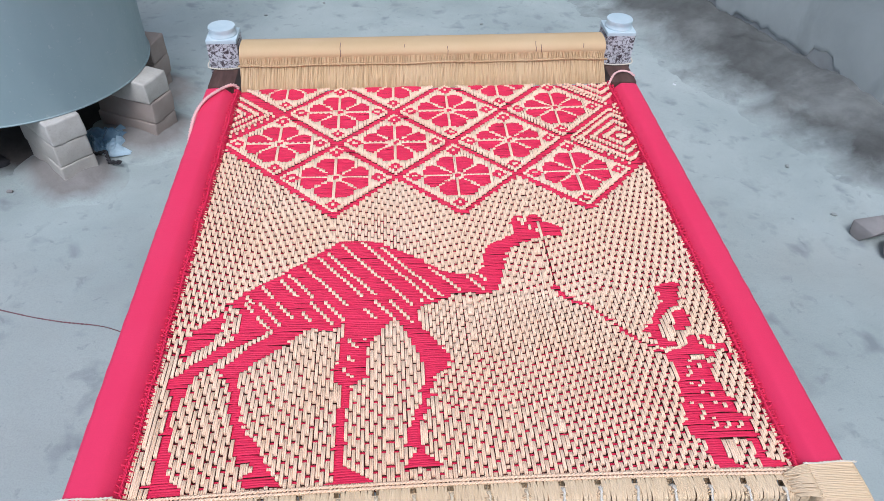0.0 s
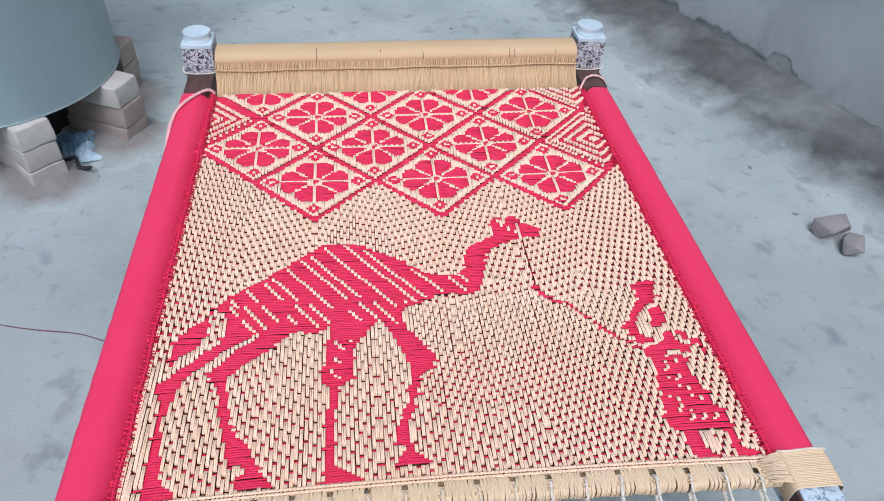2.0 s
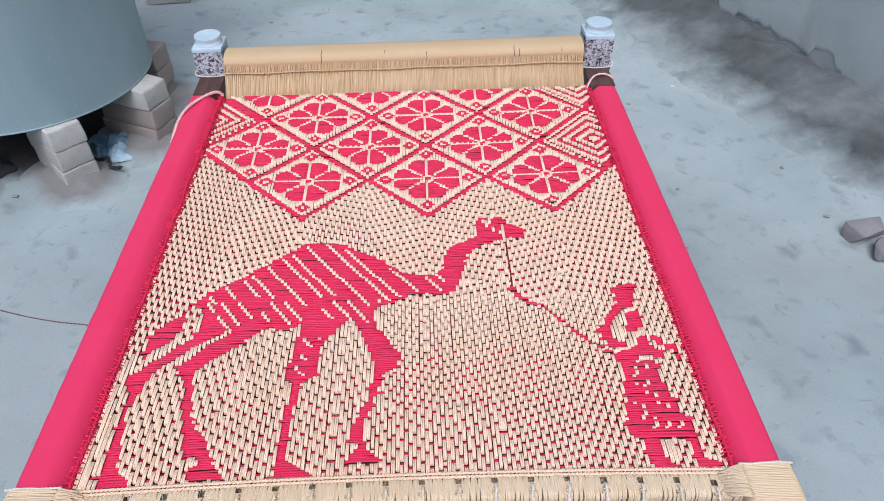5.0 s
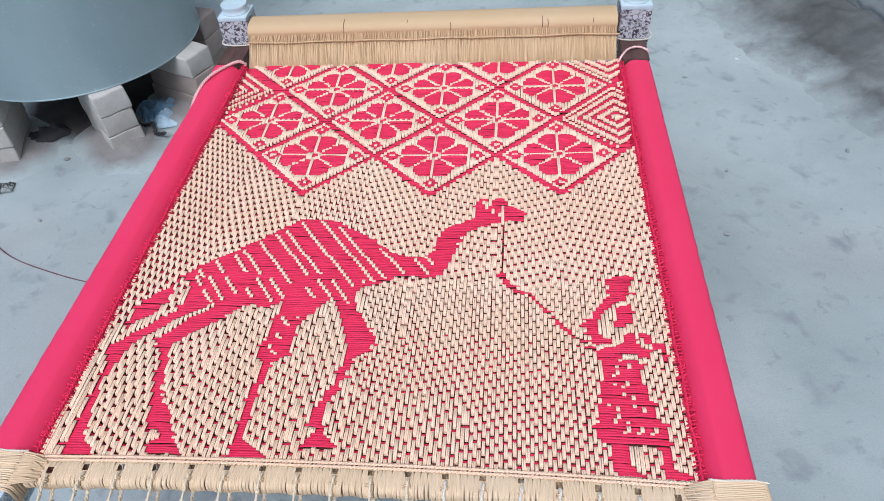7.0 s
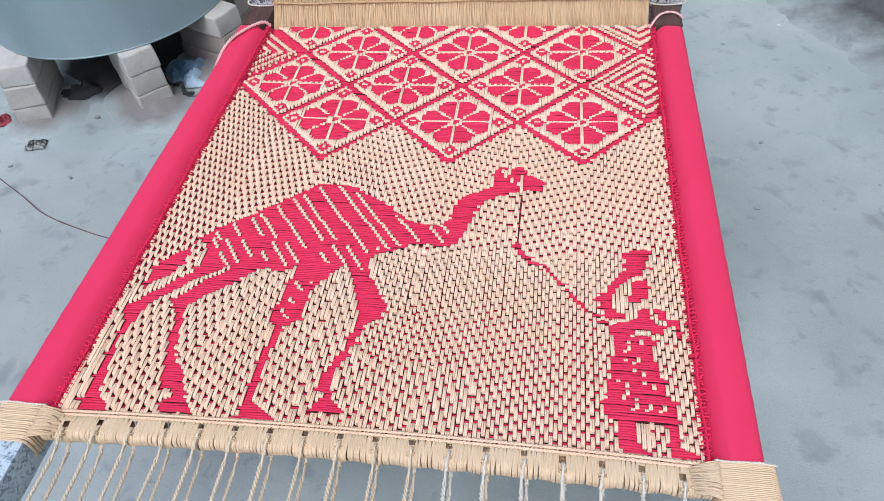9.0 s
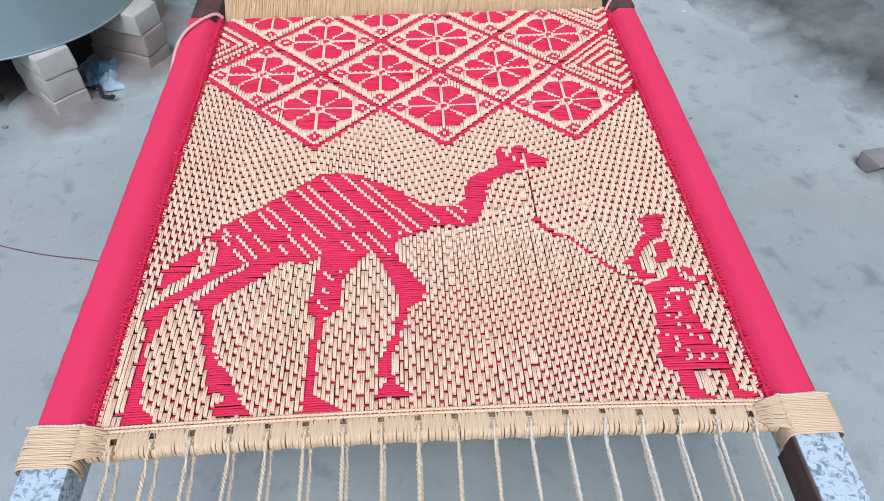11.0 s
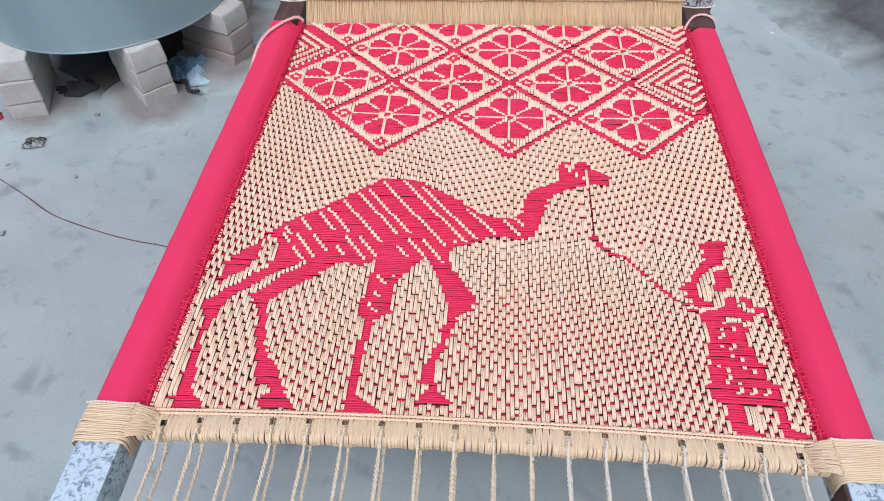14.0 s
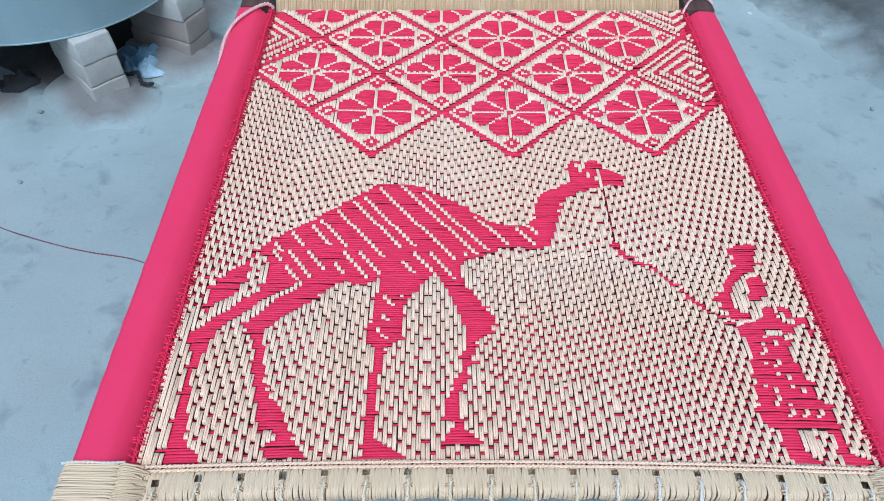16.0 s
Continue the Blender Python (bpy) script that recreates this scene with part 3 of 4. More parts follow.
def weave():
    red, hole, line, solid = chart()
    rnd = random.Random(8)
    cream, crimson = Bulk(), Bulk()
    arc = [math.radians(a) for a in (-8, 45, 90, 135, 188)]
    r = 0.00156
    for i in range(NX):
        x = -HALF + (i + 0.5) * PX
        j = 0
        while j < NY:
            if red[i, j]:
                j += 1
                continue
            k = j
            while k + 1 < NY and not red[i, k + 1]:
                k += 1
            y0, y1 = j * PY, (k + 1) * PY
            lone = k == j
            for side in (-1, 1):
                if side > 0 and near_line(x, y0 + 0.01, REIN[:2], 0.003):
                    continue
                cx = x + side * 0.00142 + rnd.uniform(-0.0003, 0.0003)
                lift = rnd.uniform(-0.0002, 0.0005)
                drift = rnd.uniform(-0.0004, 0.0004)
                ra = 0.32 if j and hole[i, j - 1] else 0.50
                rb = 0.32 if k + 1 < NY and hole[i, k + 1] else 0.50
                st = [(y0 + (ra - 0.05) * PY, -0.0062), (y0 + ra * PY, -0.0014), (y0 + (ra + 0.4) * PY, lift + 0.0004)]
                if k - j > 3:
                    st.append(((y0 + y1) / 2, lift + 0.0008))
                st += [(y1 - (rb + 0.4) * PY, lift + 0.0004), (y1 - rb * PY, -0.0014), (y1 - (rb - 0.05) * PY, -0.0062)]
                if lone:
                    st = [(y0 - 0.06 * PY, -0.0044), (y0 + 0.1 * PY, 0.0005), (y1 - 0.1 * PY, 0.0005), (y1 + 0.06 * PY, -0.0044)]
                rr, plump = r, 0.42 if y0 > lattice_edge(x) else 0.62 + 0.45 * max(0.0, 1 - y0 / 0.45)
                if noise.noise(Vector((x * 7, y0 * 5, 21))) > 0.27 or x < -0.36 and y0 > 0.15 or y0 < 0.34 + 0.1 * noise.noise(Vector((x * 6, 3, 1))):
                    cx, rr = x + side * 0.00126 + 0.7 * (cx - x - side * 0.00142), 0.00138
                if k - j < 2:
                    cx, rr = x + side * 0.0014, 0.00148
                    if not lone:
                        st = [(y0 - 0.12 * PY, -0.0040), (y0 + 0.04 * PY, 0.0006), ((y0 + y1) / 2, 0.0013), (y1 - 0.04 * PY, 0.0006), (y1 + 0.12 * PY, -0.0040)]
                rings = []
                for y, z in st:
                    dx = drift * (y - y0) / (y1 - y0) + (0.0005 if y > 0.36 else 0.0010) * noise.noise(Vector((i * 7.3, y * 5, 1)))
                    rings.append([place(cx + dx + rr * math.cos(a), y, z + plump * rr * math.sin(a) - 0.0004) for a in arc])
                cream.rings(rings)
            j = k + 1
    bunch = [0.0016 * noise.noise(Vector((j * 0.61, 5, 2))) for j in range(NY)]
    for j in range(NY):
        yc = (j + 0.5) * PY
        i = 0
        while i < NX:
            if not red[i, j]:
                i += 1
                continue
            k = i
            while k + 1 < NX and red[k + 1, j]:
                k += 1
            x0, x1 = -HALF + i * PX, -HALF + (k + 1) * PX
            low = (-0.0069 if hole[i, j] else -0.0046) if k - i < (1 if line[i, j] else 2) else (-0.0060 if line[i, j] else -0.0006)
            wide = 0.00215
            if line[i, j]:
                wide = 0.0016
            elif not solid[i, j]:
                wide = 0.0014 if hole[i, j] else 0.0019
            elif k - i < 2:
                low = -0.0062 if hole[i, j] else -0.0014
            for side in (0,):
                cy = yc + rnd.uniform(-0.0004, 0.0004) + (bunch[j] + 0.0007 * noise.noise(Vector((x0 * 25, j * 0.9, 4))) if k - i > 2 else 0)
                slant = rnd.uniform(-0.0012, 0.0012) if k - i > 3 else 0
                st = [(x0 - 0.25 * PX, -0.0036), (x0 + 0.2 * PX, low - 0.0006)]
                n = max(1, (k - i) // 4)
                for q in range(n):
                    st.append((x0 + (x1 - x0) * (q + 0.5) / n, low + rnd.uniform(0, 0.0007)))
                st += [(x1 - 0.2 * PX, low - 0.0006), (x1 + 0.25 * PX, -0.0036)]
                rings = [[place(x, cy + slant * (x - x0) / (x1 - x0) + (0.0011 * noise.noise(Vector((x * 30, j * 0.8, 14))) if k - i > 3 else 0) - wide * math.cos(a), z + 0.0012 * math.sin(a) - 0.0006) for a in arc] for x, z in st]
                crimson.rings(rings)
            i = k + 1
    return cream, crimson


def dip(x):
    """The rope holes lie further out towards the corners."""
    return -0.008 * (x / 0.42) ** 4


def tension_rows():
    """Where the tension ropes leave the near end."""
    return [-0.418 + 0.836 * k / 17 for k in range(18)]


def wrapped(stations, profile, axis):
    """A bar wound with cord: rings of a closed profile, each turn standing proud by its own amount."""
    bulk = Bulk()
    bulk.rings([[axis(s, a, b, lift) for a, b in profile] for s, lift in stations], True, True)
    return bulk


def round_profile(w, h, r, n=4):
    """A rounded rectangle as a list of points round its middle."""
    out = []
    for cx, cy, a0 in ((w - r, h - r, 0), (r - w, h - r, 90), (r - w, r - h, 180), (w - r, r - h, 270)):
        for k in range(n + 1):
            a = radians(a0 + 90 * k / n)
            out.append((cx + r * math.cos(a), cy + r * math.sin(a)))
    return out


def turns(a, b, pitch, deep, rnd):
    out, s = [], a
    while s < b:
        p = pitch * rnd.uniform(0.85, 1.15)
        lift = rnd.uniform(-0.0001, 0.0001)
        out += [(s, lift - deep), (s + p * 0.3, lift), (s + p * 0.7, lift)]
        s += p
    return out


def charpoy():
    rnd = random.Random(3)
    cot = tagged(new("charpoy"), "wooden rope cot with red and cream woven bed, on cement", "cot")
    cream, crimson = weave()
    seat = part("woven_field", cream.mesh("warp", CREAM), parent=cot, label="cream cords woven lengthwise over the red ones")
    tagged(seat, kind="stuff")
    tagged(part("red_weft", crimson.mesh("weft", RED), parent=seat, label="red cords that form flowers and silhouettes"), kind="stuff")
    ys = [LENGTH * k / 30 for k in range(31)]
    xs = [-HALF + 2 * HALF * k / 24 for k in range(25)]
    # sheet below the weave, its dark colour standing in for shade between cords
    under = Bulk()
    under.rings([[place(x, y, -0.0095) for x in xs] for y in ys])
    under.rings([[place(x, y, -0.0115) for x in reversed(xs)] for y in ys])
    part("underside", under.mesh("underside", UNDER), parent=seat, label="underside of the crossing cords, darkened for the shade in the gaps")

    # side rails, bare towards the foot, wound with red cord along the field
    for side in (-1, 1):
        rail = part("side_rail", box((0.060, 0.60, 0.058), 0.005, (side * 0.493, -0.315, 0.432)), SPECK_BLUE, cot, "square wooden rail in blue-white speckled paint")
        part("rail_core", box((0.050, 1.13, 0.046), 0.004, (side * 0.4925, 0.545, 0.431)), BROWN, rail)
        prof = [(side * a, b) for a, b in ((0.034, -0.030), (0.036, 0.0), (0.035, 0.022), (0.031, 0.029), (0.024, 0.0315), (0.0, 0.0325), (-0.008, 0.0322), (-0.0135, 0.0300), (-0.026, 0.018), (-0.037, 0.003), (-0.036, -0.03), (0.0, -0.034))]
        st = turns(-0.002, 1.051, 0.0034, 0.00018, rnd)

        def put(s, a, b, lift, side=side):
            k = 1 + 0.4 * lift / 0.035
            return (side * 0.4895 - (0.003 if side > 0 else 0) + a * k * (0.95 if side > 0 else 1) + 0.0008 * noise.noise(Vector((s * 40, a * 60, side))), s, 0.434 + b * k + 0.001 * noise.noise(Vector((s * 9, b * 30, 2))))

        part("rail_winding", wrapped(st, prof, put).mesh("rail_winding", REDSHEEN), parent=rail, label="red cord wound tightly round the rail")
        part("rail_end", box((0.062, 0.11, 0.058), 0.004, (side * 0.4895, 1.116, 0.4345)), BROWN, rail, "bare dark brown end of the rail")
        # cream winding that ties the near end to the rail
        prof2 = [(p, max(q, -0.006) if p * side < 0.02 else q) for p, q in round_profile(0.0375, 0.0345, 0.012)]
        rough = 0.0006 if side < 0 else 0.0002
        coil, s = Bulk(), -0.059
        while s < -0.003:
            p = 0.0026 * rnd.uniform(0.8, 1.2)
            lift, skew = rnd.uniform(-rough, rough), rnd.uniform(-rough, rough)
            rings = []
            for q, d in ((-0.12, -0.0011), (0.2, -0.0003), (0.5, 0.0), (0.8, -0.0003), (1.12, -0.0011)):
                y = s + q * p
                k = 1 + (lift + d) / 0.035 + 0.02 * math.sin((y + 0.058) / 0.055 * math.pi)
                rings.append([(side * 0.494 + u * k, y + skew * u / 0.02, 0.432 + v * k) for u, v in prof2])
            coil.rings(rings, True)
            s += p
        tagged(part("corner_winding", coil.mesh("corner_winding", HEADCORD), parent=rail, label="cream cord wound round the rail at the corner"), kind="stuff")
        if side > 0:
            part("rail_side", box((0.004, 0.56, 0.054), 0.001, (0.461, -0.34, 0.4315)), BROWN, rail, "bare dark brown inner face of the rail")
        brim = rope([(side * (0.4945 + 0.038 * q), -0.0015 + 0.001 * math.sin(5 * q), 0.468 - 0.002 * q * q) for q in (-1, -0.5, 0, 0.5, 0.95)], 0.0019, 0.012, 2, 0.004, 5)
        part("corner_string", brim.mesh("corner_string", WHITECORD), parent=rail, label="pale string closing the red winding")
        for q in range(22):
            y = -0.050 + 0.0022 * q + rnd.uniform(-0.0008, 0.0008)
            ties = Bulk()
            ties.tube([(side * 0.462, y + rnd.uniform(-0.001, 0.001), 0.4640), (side * 0.456, y + 0.001, 0.4650), (side * 0.447, y * 0.9 + 0.001, 0.4600), (side * rnd.uniform(0.425, 0.437), y * 0.8 - 0.004 + rnd.uniform(-0.003, 0.004), 0.4580)], 0.0014, 5)
            part("tie_cord", ties.mesh("tie_cord", HEADCORD), parent=rail)
        # lacing where the field meets the rail
        edge = Bulk()
        y = 0.004
        while y < LENGTH - 0.01:
            w = rnd.uniform(0.0035, 0.0095)
            reach = rnd.uniform(0.0065, 0.0105)
            z = 0.4515
            edge.tube([(side * (HALF - 0.006), y + rnd.uniform(-.002, .002), z - 0.003), (side * (HALF + 0.001), y, z + 0.0022), (side * (HALF + 0.006), y + 0.001, z + 0.003), (side * (HALF + reach), y + rnd.uniform(-.003, .003), z + 0.0035 + 1.05 * (reach - 0.007))], rnd.uniform(0.0011, 0.0019), 5)
            y += w
        part("edge_lacing", edge.mesh("edge_lacing", RED), parent=rail, label="red lacing loops along the edge of the field")
        line = rope([(side * (HALF + 0.002 + 0.0015 * math.sin(k * 2.1)), LENGTH * k / 24, 0.4550) for k in range(25)], 0.0029, 0.012, 2, 0.004, 5)
        part("edge_cord", line.mesh("edge_cord", RED), parent=rail)

    # near end: a band of cords wound crosswise, with the rope holes
    holes = tension_rows()
    coils, s = [], -0.452
    while s < 0.452:
        p = 0.0031 * rnd.uniform(0.82, 1.18)
        lift = rnd.uniform(-0.0003, 0.0004)
        coils.append([(s - 0.0002, lift - 0.0011), (s + 0.2 * p, lift - 0.0003), (s + 0.5 * p, lift), (s + 0.8 * p, lift - 0.0003), (s + p + 0.0002, lift - 0.0011)])
        s += p
    prof = round_profile(0.0190, 0.0120, 0.010, 5)
    prof = [q for p, p2 in zip(prof, prof[1:] + prof[:1]) for q in (p, ((3 * p[0] + p2[0]) / 4, (3 * p[1] + p2[1]) / 4), ((p[0] + p2[0]) / 2, (p[1] + p2[1]) / 2), ((p[0] + 3 * p2[0]) / 4, (p[1] + 3 * p2[1]) / 4))]

    def band(s, a, b, lift):
        k = 1 + lift / 0.02
        pull = 0.0012 * math.cos((s - holes[0]) / 0.0492 * 2 * math.pi) * max(0, -a / 0.019)
        return (s + 0.0012 * a / 0.02 * noise.noise(Vector((s * 90, 0, 3))), -0.0240 + bow(s) + a * k - pull, 0.4455 + b * k + 0.0012 * noise.noise(Vector((s * 25, 0, 1))))

    def open_hole(face, v):
        x, y, z = (sum(v[q][c] for q in face) / len(face) for c in range(3))
        y -= bow(x) + dip(x)
        return len(face) == 4 and z > 0.450 and -0.0210 < y < -0.0120 and any(abs(x - h) < 0.0043 for h in holes)

    bulk = Bulk()
    for st in coils:
        tilt = rnd.uniform(-0.0016, 0.0016)
        bulk.rings([[band(s + tilt * a / 0.019, a, b, lift) for a, b in prof] for s, lift in st], True)
    bulk.f = [q for q in bulk.f if not open_hole(q, bulk.v)]
    tagged(part("end_band", bulk.mesh("end_band", HEADCORD), parent=cot, label="band of straw-coloured cords closing the near end"), kind="stuff")
    for off in (0.0, -0.0055):
        twine = rope([(x, -0.0025 + off + bow(x), 0.4555) for x in [-0.455 + 0.91 * k / 30 for k in range(31)]], 0.0025, 0.011, 2, 0.003, 5)
        part("twined_edge", twine.mesh("twined_edge", CREAM), parent=cot)
    for n, x in enumerate(holes):
        y0 = -0.0185 + bow(x) + dip(x)
        for over in (True, False):
            lean = 0.012 * x + rnd.uniform(-0.004, 0.004)
            dx = rnd.uniform(-0.002, 0.002)
            if over:
                pts = [(x, y0 + 0.002, 0.446), (x + 0.001, y0 - 0.008, 0.4605), (x + dx, y0 - 0.028, 0.4560), (x + dx, y0 - 0.05, 0.4515), (x + lean * 0.5, -0.25, 0.452), (x + lean, -0.575, 0.4585)]
            else:
                pts = [(x + 0.002, y0 - 0.006, 0.4445), (x + 0.003 - dx, y0 - 0.026, 0.4330), (x + 0.003 - dx, y0 - 0.05, 0.4290), (x + lean * 0.5 + 0.003, -0.25, 0.418), (x + lean + 0.003, -0.575, 0.400)]
            part("tension_rope", rope(pts, rnd.uniform(0.0027, 0.0033), 0.0125, 2, 0.0045, 5).mesh("tension_rope", WHITECORD if x > 0.12 + rnd.uniform(-0.1, 0.1) else ROPE), parent=cot, label="twisted pale rope that stretches the bed")
        knot = Bulk()
        for q in range(2):
            a0 = rnd.uniform(-0.002, 0.002)
            knot.tube([(x - 0.0045, y0 - 0.013 - 0.003 * q, 0.4568), (x - 0.002, y0 - 0.014 - 0.003 * q + a0, 0.4600), (x + 0.002, y0 - 0.013 - 0.003 * q, 0.4600), (x + 0.005, y0 - 0.012 - 0.003 * q, 0.4568)], 0.0012, 5)
        part("rope_knot", knot.mesh("rope_knot", HEADCORD), parent=cot)

    # head rail, under cords that pass over it
    part("head_rail", box((0.90, 0.062, 0.056), 0.014, (0, 1.158, 0.499), 4), BROWN, cot, "head rail hidden under straw-coloured cords")
    over = Bulk()
    for k in range(2 * NX):
        x = -HALF + 0.004 + (2 * HALF - 0.008) * (k + 0.5) / (2 * NX) + rnd.uniform(-0.0007, 0.0007)
        gap = 0.0012 if k % 14 == 3 else 0
        if k % 37 == 6:
            continue
        sh = rnd.uniform(-0.003, 0.003)
        up = rnd.uniform(-0.0008, 0.0012)
        pts = [(x, LENGTH - 0.004, TOP - 0.003), (x + sh * 0.4, LENGTH + 0.022, TOP + 0.0195 + up), (x + sh, 1.1195, 0.490 + up), (x + sh * 0.5, 1.1225 - rnd.uniform(0, 0.0022), 0.512), (x, 1.131, 0.5265 + up), (x, 1.145, 0.5297 + up * 0.5), (x, 1.172, 0.5292 + up * 0.5), (x, 1.188, 0.5255), (x, 1.194, 0.505), (x, 1.193, 0.472)]
        over.tube(pts, 0.00155 - gap * 0.3, 5)
    tagged(part("head_covering", over.mesh("head_covering", DARKSTRAW), parent=cot, label="straw-coloured cords stretched over the head rail"), kind="stuff")
    back = Bulk()
    back.rings([[(x, y, z) for x in (-HALF + 0.004, HALF - 0.004)] for y, z in ((LENGTH - 0.004, TOP - 0.0032), (1.100, 0.4686), (1.1192, 0.4875), (1.1245, 0.502), (1.1195, 0.5125), (1.1215, 0.520), (1.1275, 0.5275), (1.136, 0.5315), (1.147, 0.533), (1.160, 0.5332), (1.174, 0.5325), (1.185, 0.530), (1.193, 0.524), (1.1965, 0.51))])
    part("cord_bed", back.mesh("cord_bed", DARKSTRAW), parent=cot)
    # thin dark tubes drawn in place of gaps between the cords
    for x, a0, b0 in ((-0.205, 0.0, 0.9), (0.055, 0.0, 0.6), (0.272, 0.1, 0.75), (0.285, 0.0, 0.5), (-0.05, 0.5, 0.65), (0.39, 0.2, 0.45)):
        run = [(1.1180, 0.5120), (1.1205, 0.5205), (1.1270, 0.5283), (1.136, 0.5323), (1.147, 0.5337), (1.160, 0.5339)]
        run = run[int(a0 * 5):max(int(a0 * 5) + 2, int(b0 * 6))]
        slit = Bulk()
        slit.tube([(x + 0.0008 * math.sin(q * 2.2), y, z) for q, (y, z) in enumerate(run)], 0.0008, 5)
        part("dark_thread", slit.mesh("dark_thread", GAPLINE), parent=cot, label="dark line drawn as a gap in the head covering")
    knotline = rope([(x, 1.1145 + 0.0012 * math.sin(x * 40), 0.4935 + 0.001 * math.sin(x * 23)) for x in [-0.452 + 0.904 * k / 40 for k in range(41)]], 0.0026, 0.012, 2, 0.004, 5)
    part("head_twine", knotline.mesh("head_twine", DARKSTRAW), parent=cot, label="twined cord across the head end")

    # the head end stands a little higher on one side
    for ob in cot.children:
        if ob.name.split(".")[0] in ("head_rail", "head_covering", "cord_bed", "dark_thread", "head_twine"):
            for v in ob.data.vertices:
                v.co.z += 0.006 * v.co.x / HALF

    # foot rail and the posts
    part("foot_rail", box((0.93, 0.05, 0.055), 0.01, (0, -0.585, 0.43)), SPECK_BLUE, cot)
    for side in (-1, 1):
        for y in (1.192, -0.60):
            up = 0.012 if side > 0 and y > 0 else 0.0
            post = part("post", box((0.073, 0.073, 0.526 + up), 0.004, (side * 0.4915, y, 0.264 + up / 2)), SPECK_DARK, cot, "square wooden post in black and white speckled paint")
            part("collar", box((0.0735, 0.0735, 0.011), 0.003, (side * 0.4915, y, 0.5305 + up)), WHITE, post, "white painted shoulder of the post")
            cap = lathe([(0.0335, 0.535), (0.034, 0.539), (0.032, 0.542), (0.0315, 0.549), (0.033, 0.553), (0.032, 0.5565), (0.027, 0.557), (0.012, 0.5553)], 40, (side * 0.4915, y, up))
            part("cap", cap, WHITE, post, "turned white cap")
        ring = rope([(side * 0.4915 + 0.0385 * sx, 1.192 + 0.0385 * sy, 0.4665) for sx, sy in ((-1, 1), (-1, -1), (1, -1), (1, 1))], 0.0022, 0.012, 2, 0.004, 5)
        part("post_string", ring.mesh("post_string", WHITECORD), parent=cot, label="pale string tied round the post")
    tie = rope([(-0.448, 1.066, 0.456), (-0.462, 1.058, 0.470), (-0.492, 1.022, 0.4725), (-0.516, 0.975, 0.4705), (-0.5285, 0.925, 0.458), (-0.531, 0.86, 0.435), (-0.531, 0.80, 0.40)], 0.0042, 0.014, 2, 0.004, 6)
    part("tie_rope", tie.mesh("tie_rope", PINKCORD), parent=cot, label="loose pinkish rope end over the rail")
    tie = rope([(0.448, 1.056, 0.457), (0.457, 1.070, 0.467), (0.472, 1.092, 0.4705), (0.493, 1.103, 0.4710), (0.511, 1.097, 0.4695), (0.5225, 1.090, 0.463)], 0.0032, 0.014, 2, 0.004, 6)
    part("tie_rope", tie.mesh("tie_rope", PINKCORD), parent=cot, label="loose pinkish rope end over the rail")
    return cot


charpoy()


# ---- drum on brick stacks ----
def rough_block(size, seed, bevel=0.010, amount=0.004):
    """A worn brick or stone, resting on z = 0 and centred on its corner-free middle."""
    bm = bmesh.new()
    bmesh.ops.create_cube(bm, size=1, matrix=Matrix.Translation((0, 0, size[2] / 2)) @ Matrix.Diagonal((*size, 1)))
    bmesh.ops.bevel(bm, geom=bm.edges[:], offset=bevel, segments=3, profile=0.6, affect="EDGES")
    bmesh.ops.subdivide_edges(bm, edges=[e for e in bm.edges if e.calc_length() > 0.04], cuts=3, use_grid_fill=True)
    for v in bm.verts:
        d = noise.noise_vector(v.co * 18 + Vector((seed * 3.1, seed, 0)))
        v.co += Vector((d.x, d.y, 0.5 * d.z)) * amount
    return bm


def drum():
    ob = tagged(new("metal_drum"), "large round galvanised sheet-metal drum standing on bricks", "drum")
    ob.location = (-1.252, 1.675, 0.216)
    body = lathe([(0.02, 0.012), (0.372, 0.010), (0.378, 0.004), (0.388, 0.0), (0.3895, 0.004), (0.388, 0.010), (0.386, 0.02), (0.386, 0.85), (0.3885, 0.856), (0.386, 0.862), (0.386, 1.35), (0.389, 1.356), (0.386, 1.362), (0.25, 1.41), (0.02, 1.43)], 128)
    part("body", body, DRUM, ob)
    rim = Bulk()
    n = 128
    rim.rings([[((0.3885 + 0.003 * math.cos(b)) * math.cos(a), (0.3885 + 0.003 * math.cos(b)) * math.sin(a), 0.0032 + 0.003 * math.sin(b)) for b in [math.pi * 2 * q / 8 for q in range(8)]] for a in [2 * math.pi * k / n for k in range(n + 1)]], True)
    part("rim", rim.mesh("rim", DRUM), parent=ob, label="rolled bottom rim")
    return ob


def stack(corner, along_dir, across_dir, seed, clean=3, high=3, size=(0.225, 0.105)):
    """Three bricks on one another under the drum's rim; corner is the foremost lower corner."""
    a, b = Vector(along_dir).normalized(), Vector(across_dir).normalized()
    for c in range(high):
        off = Vector((random.Random(seed * 7 + c).uniform(-0.004, 0.004), random.Random(seed * 11 + c).uniform(-0.004, 0.004)))
        mid = Vector(corner) + a * size[0] / 2 + b * size[1] / 2 + off
        muddy = c < high - clean
        ob = part("brick", rough_block((*size, 0.0722), seed + c * 0.7, 0.007, 0.005), MUDBRICK if muddy else BRICK)
        tagged(ob, "brown mud-stained brick stacked under the metal drum" if muddy else "dusty buff brick stacked under the metal drum", "brick", "bricks under the drum")
        ob.matrix_world = pose(mid.x, mid.y, 0.0005 + 0.0717 * c, 0, 0, math.degrees(math.atan2(a.y, a.x)))


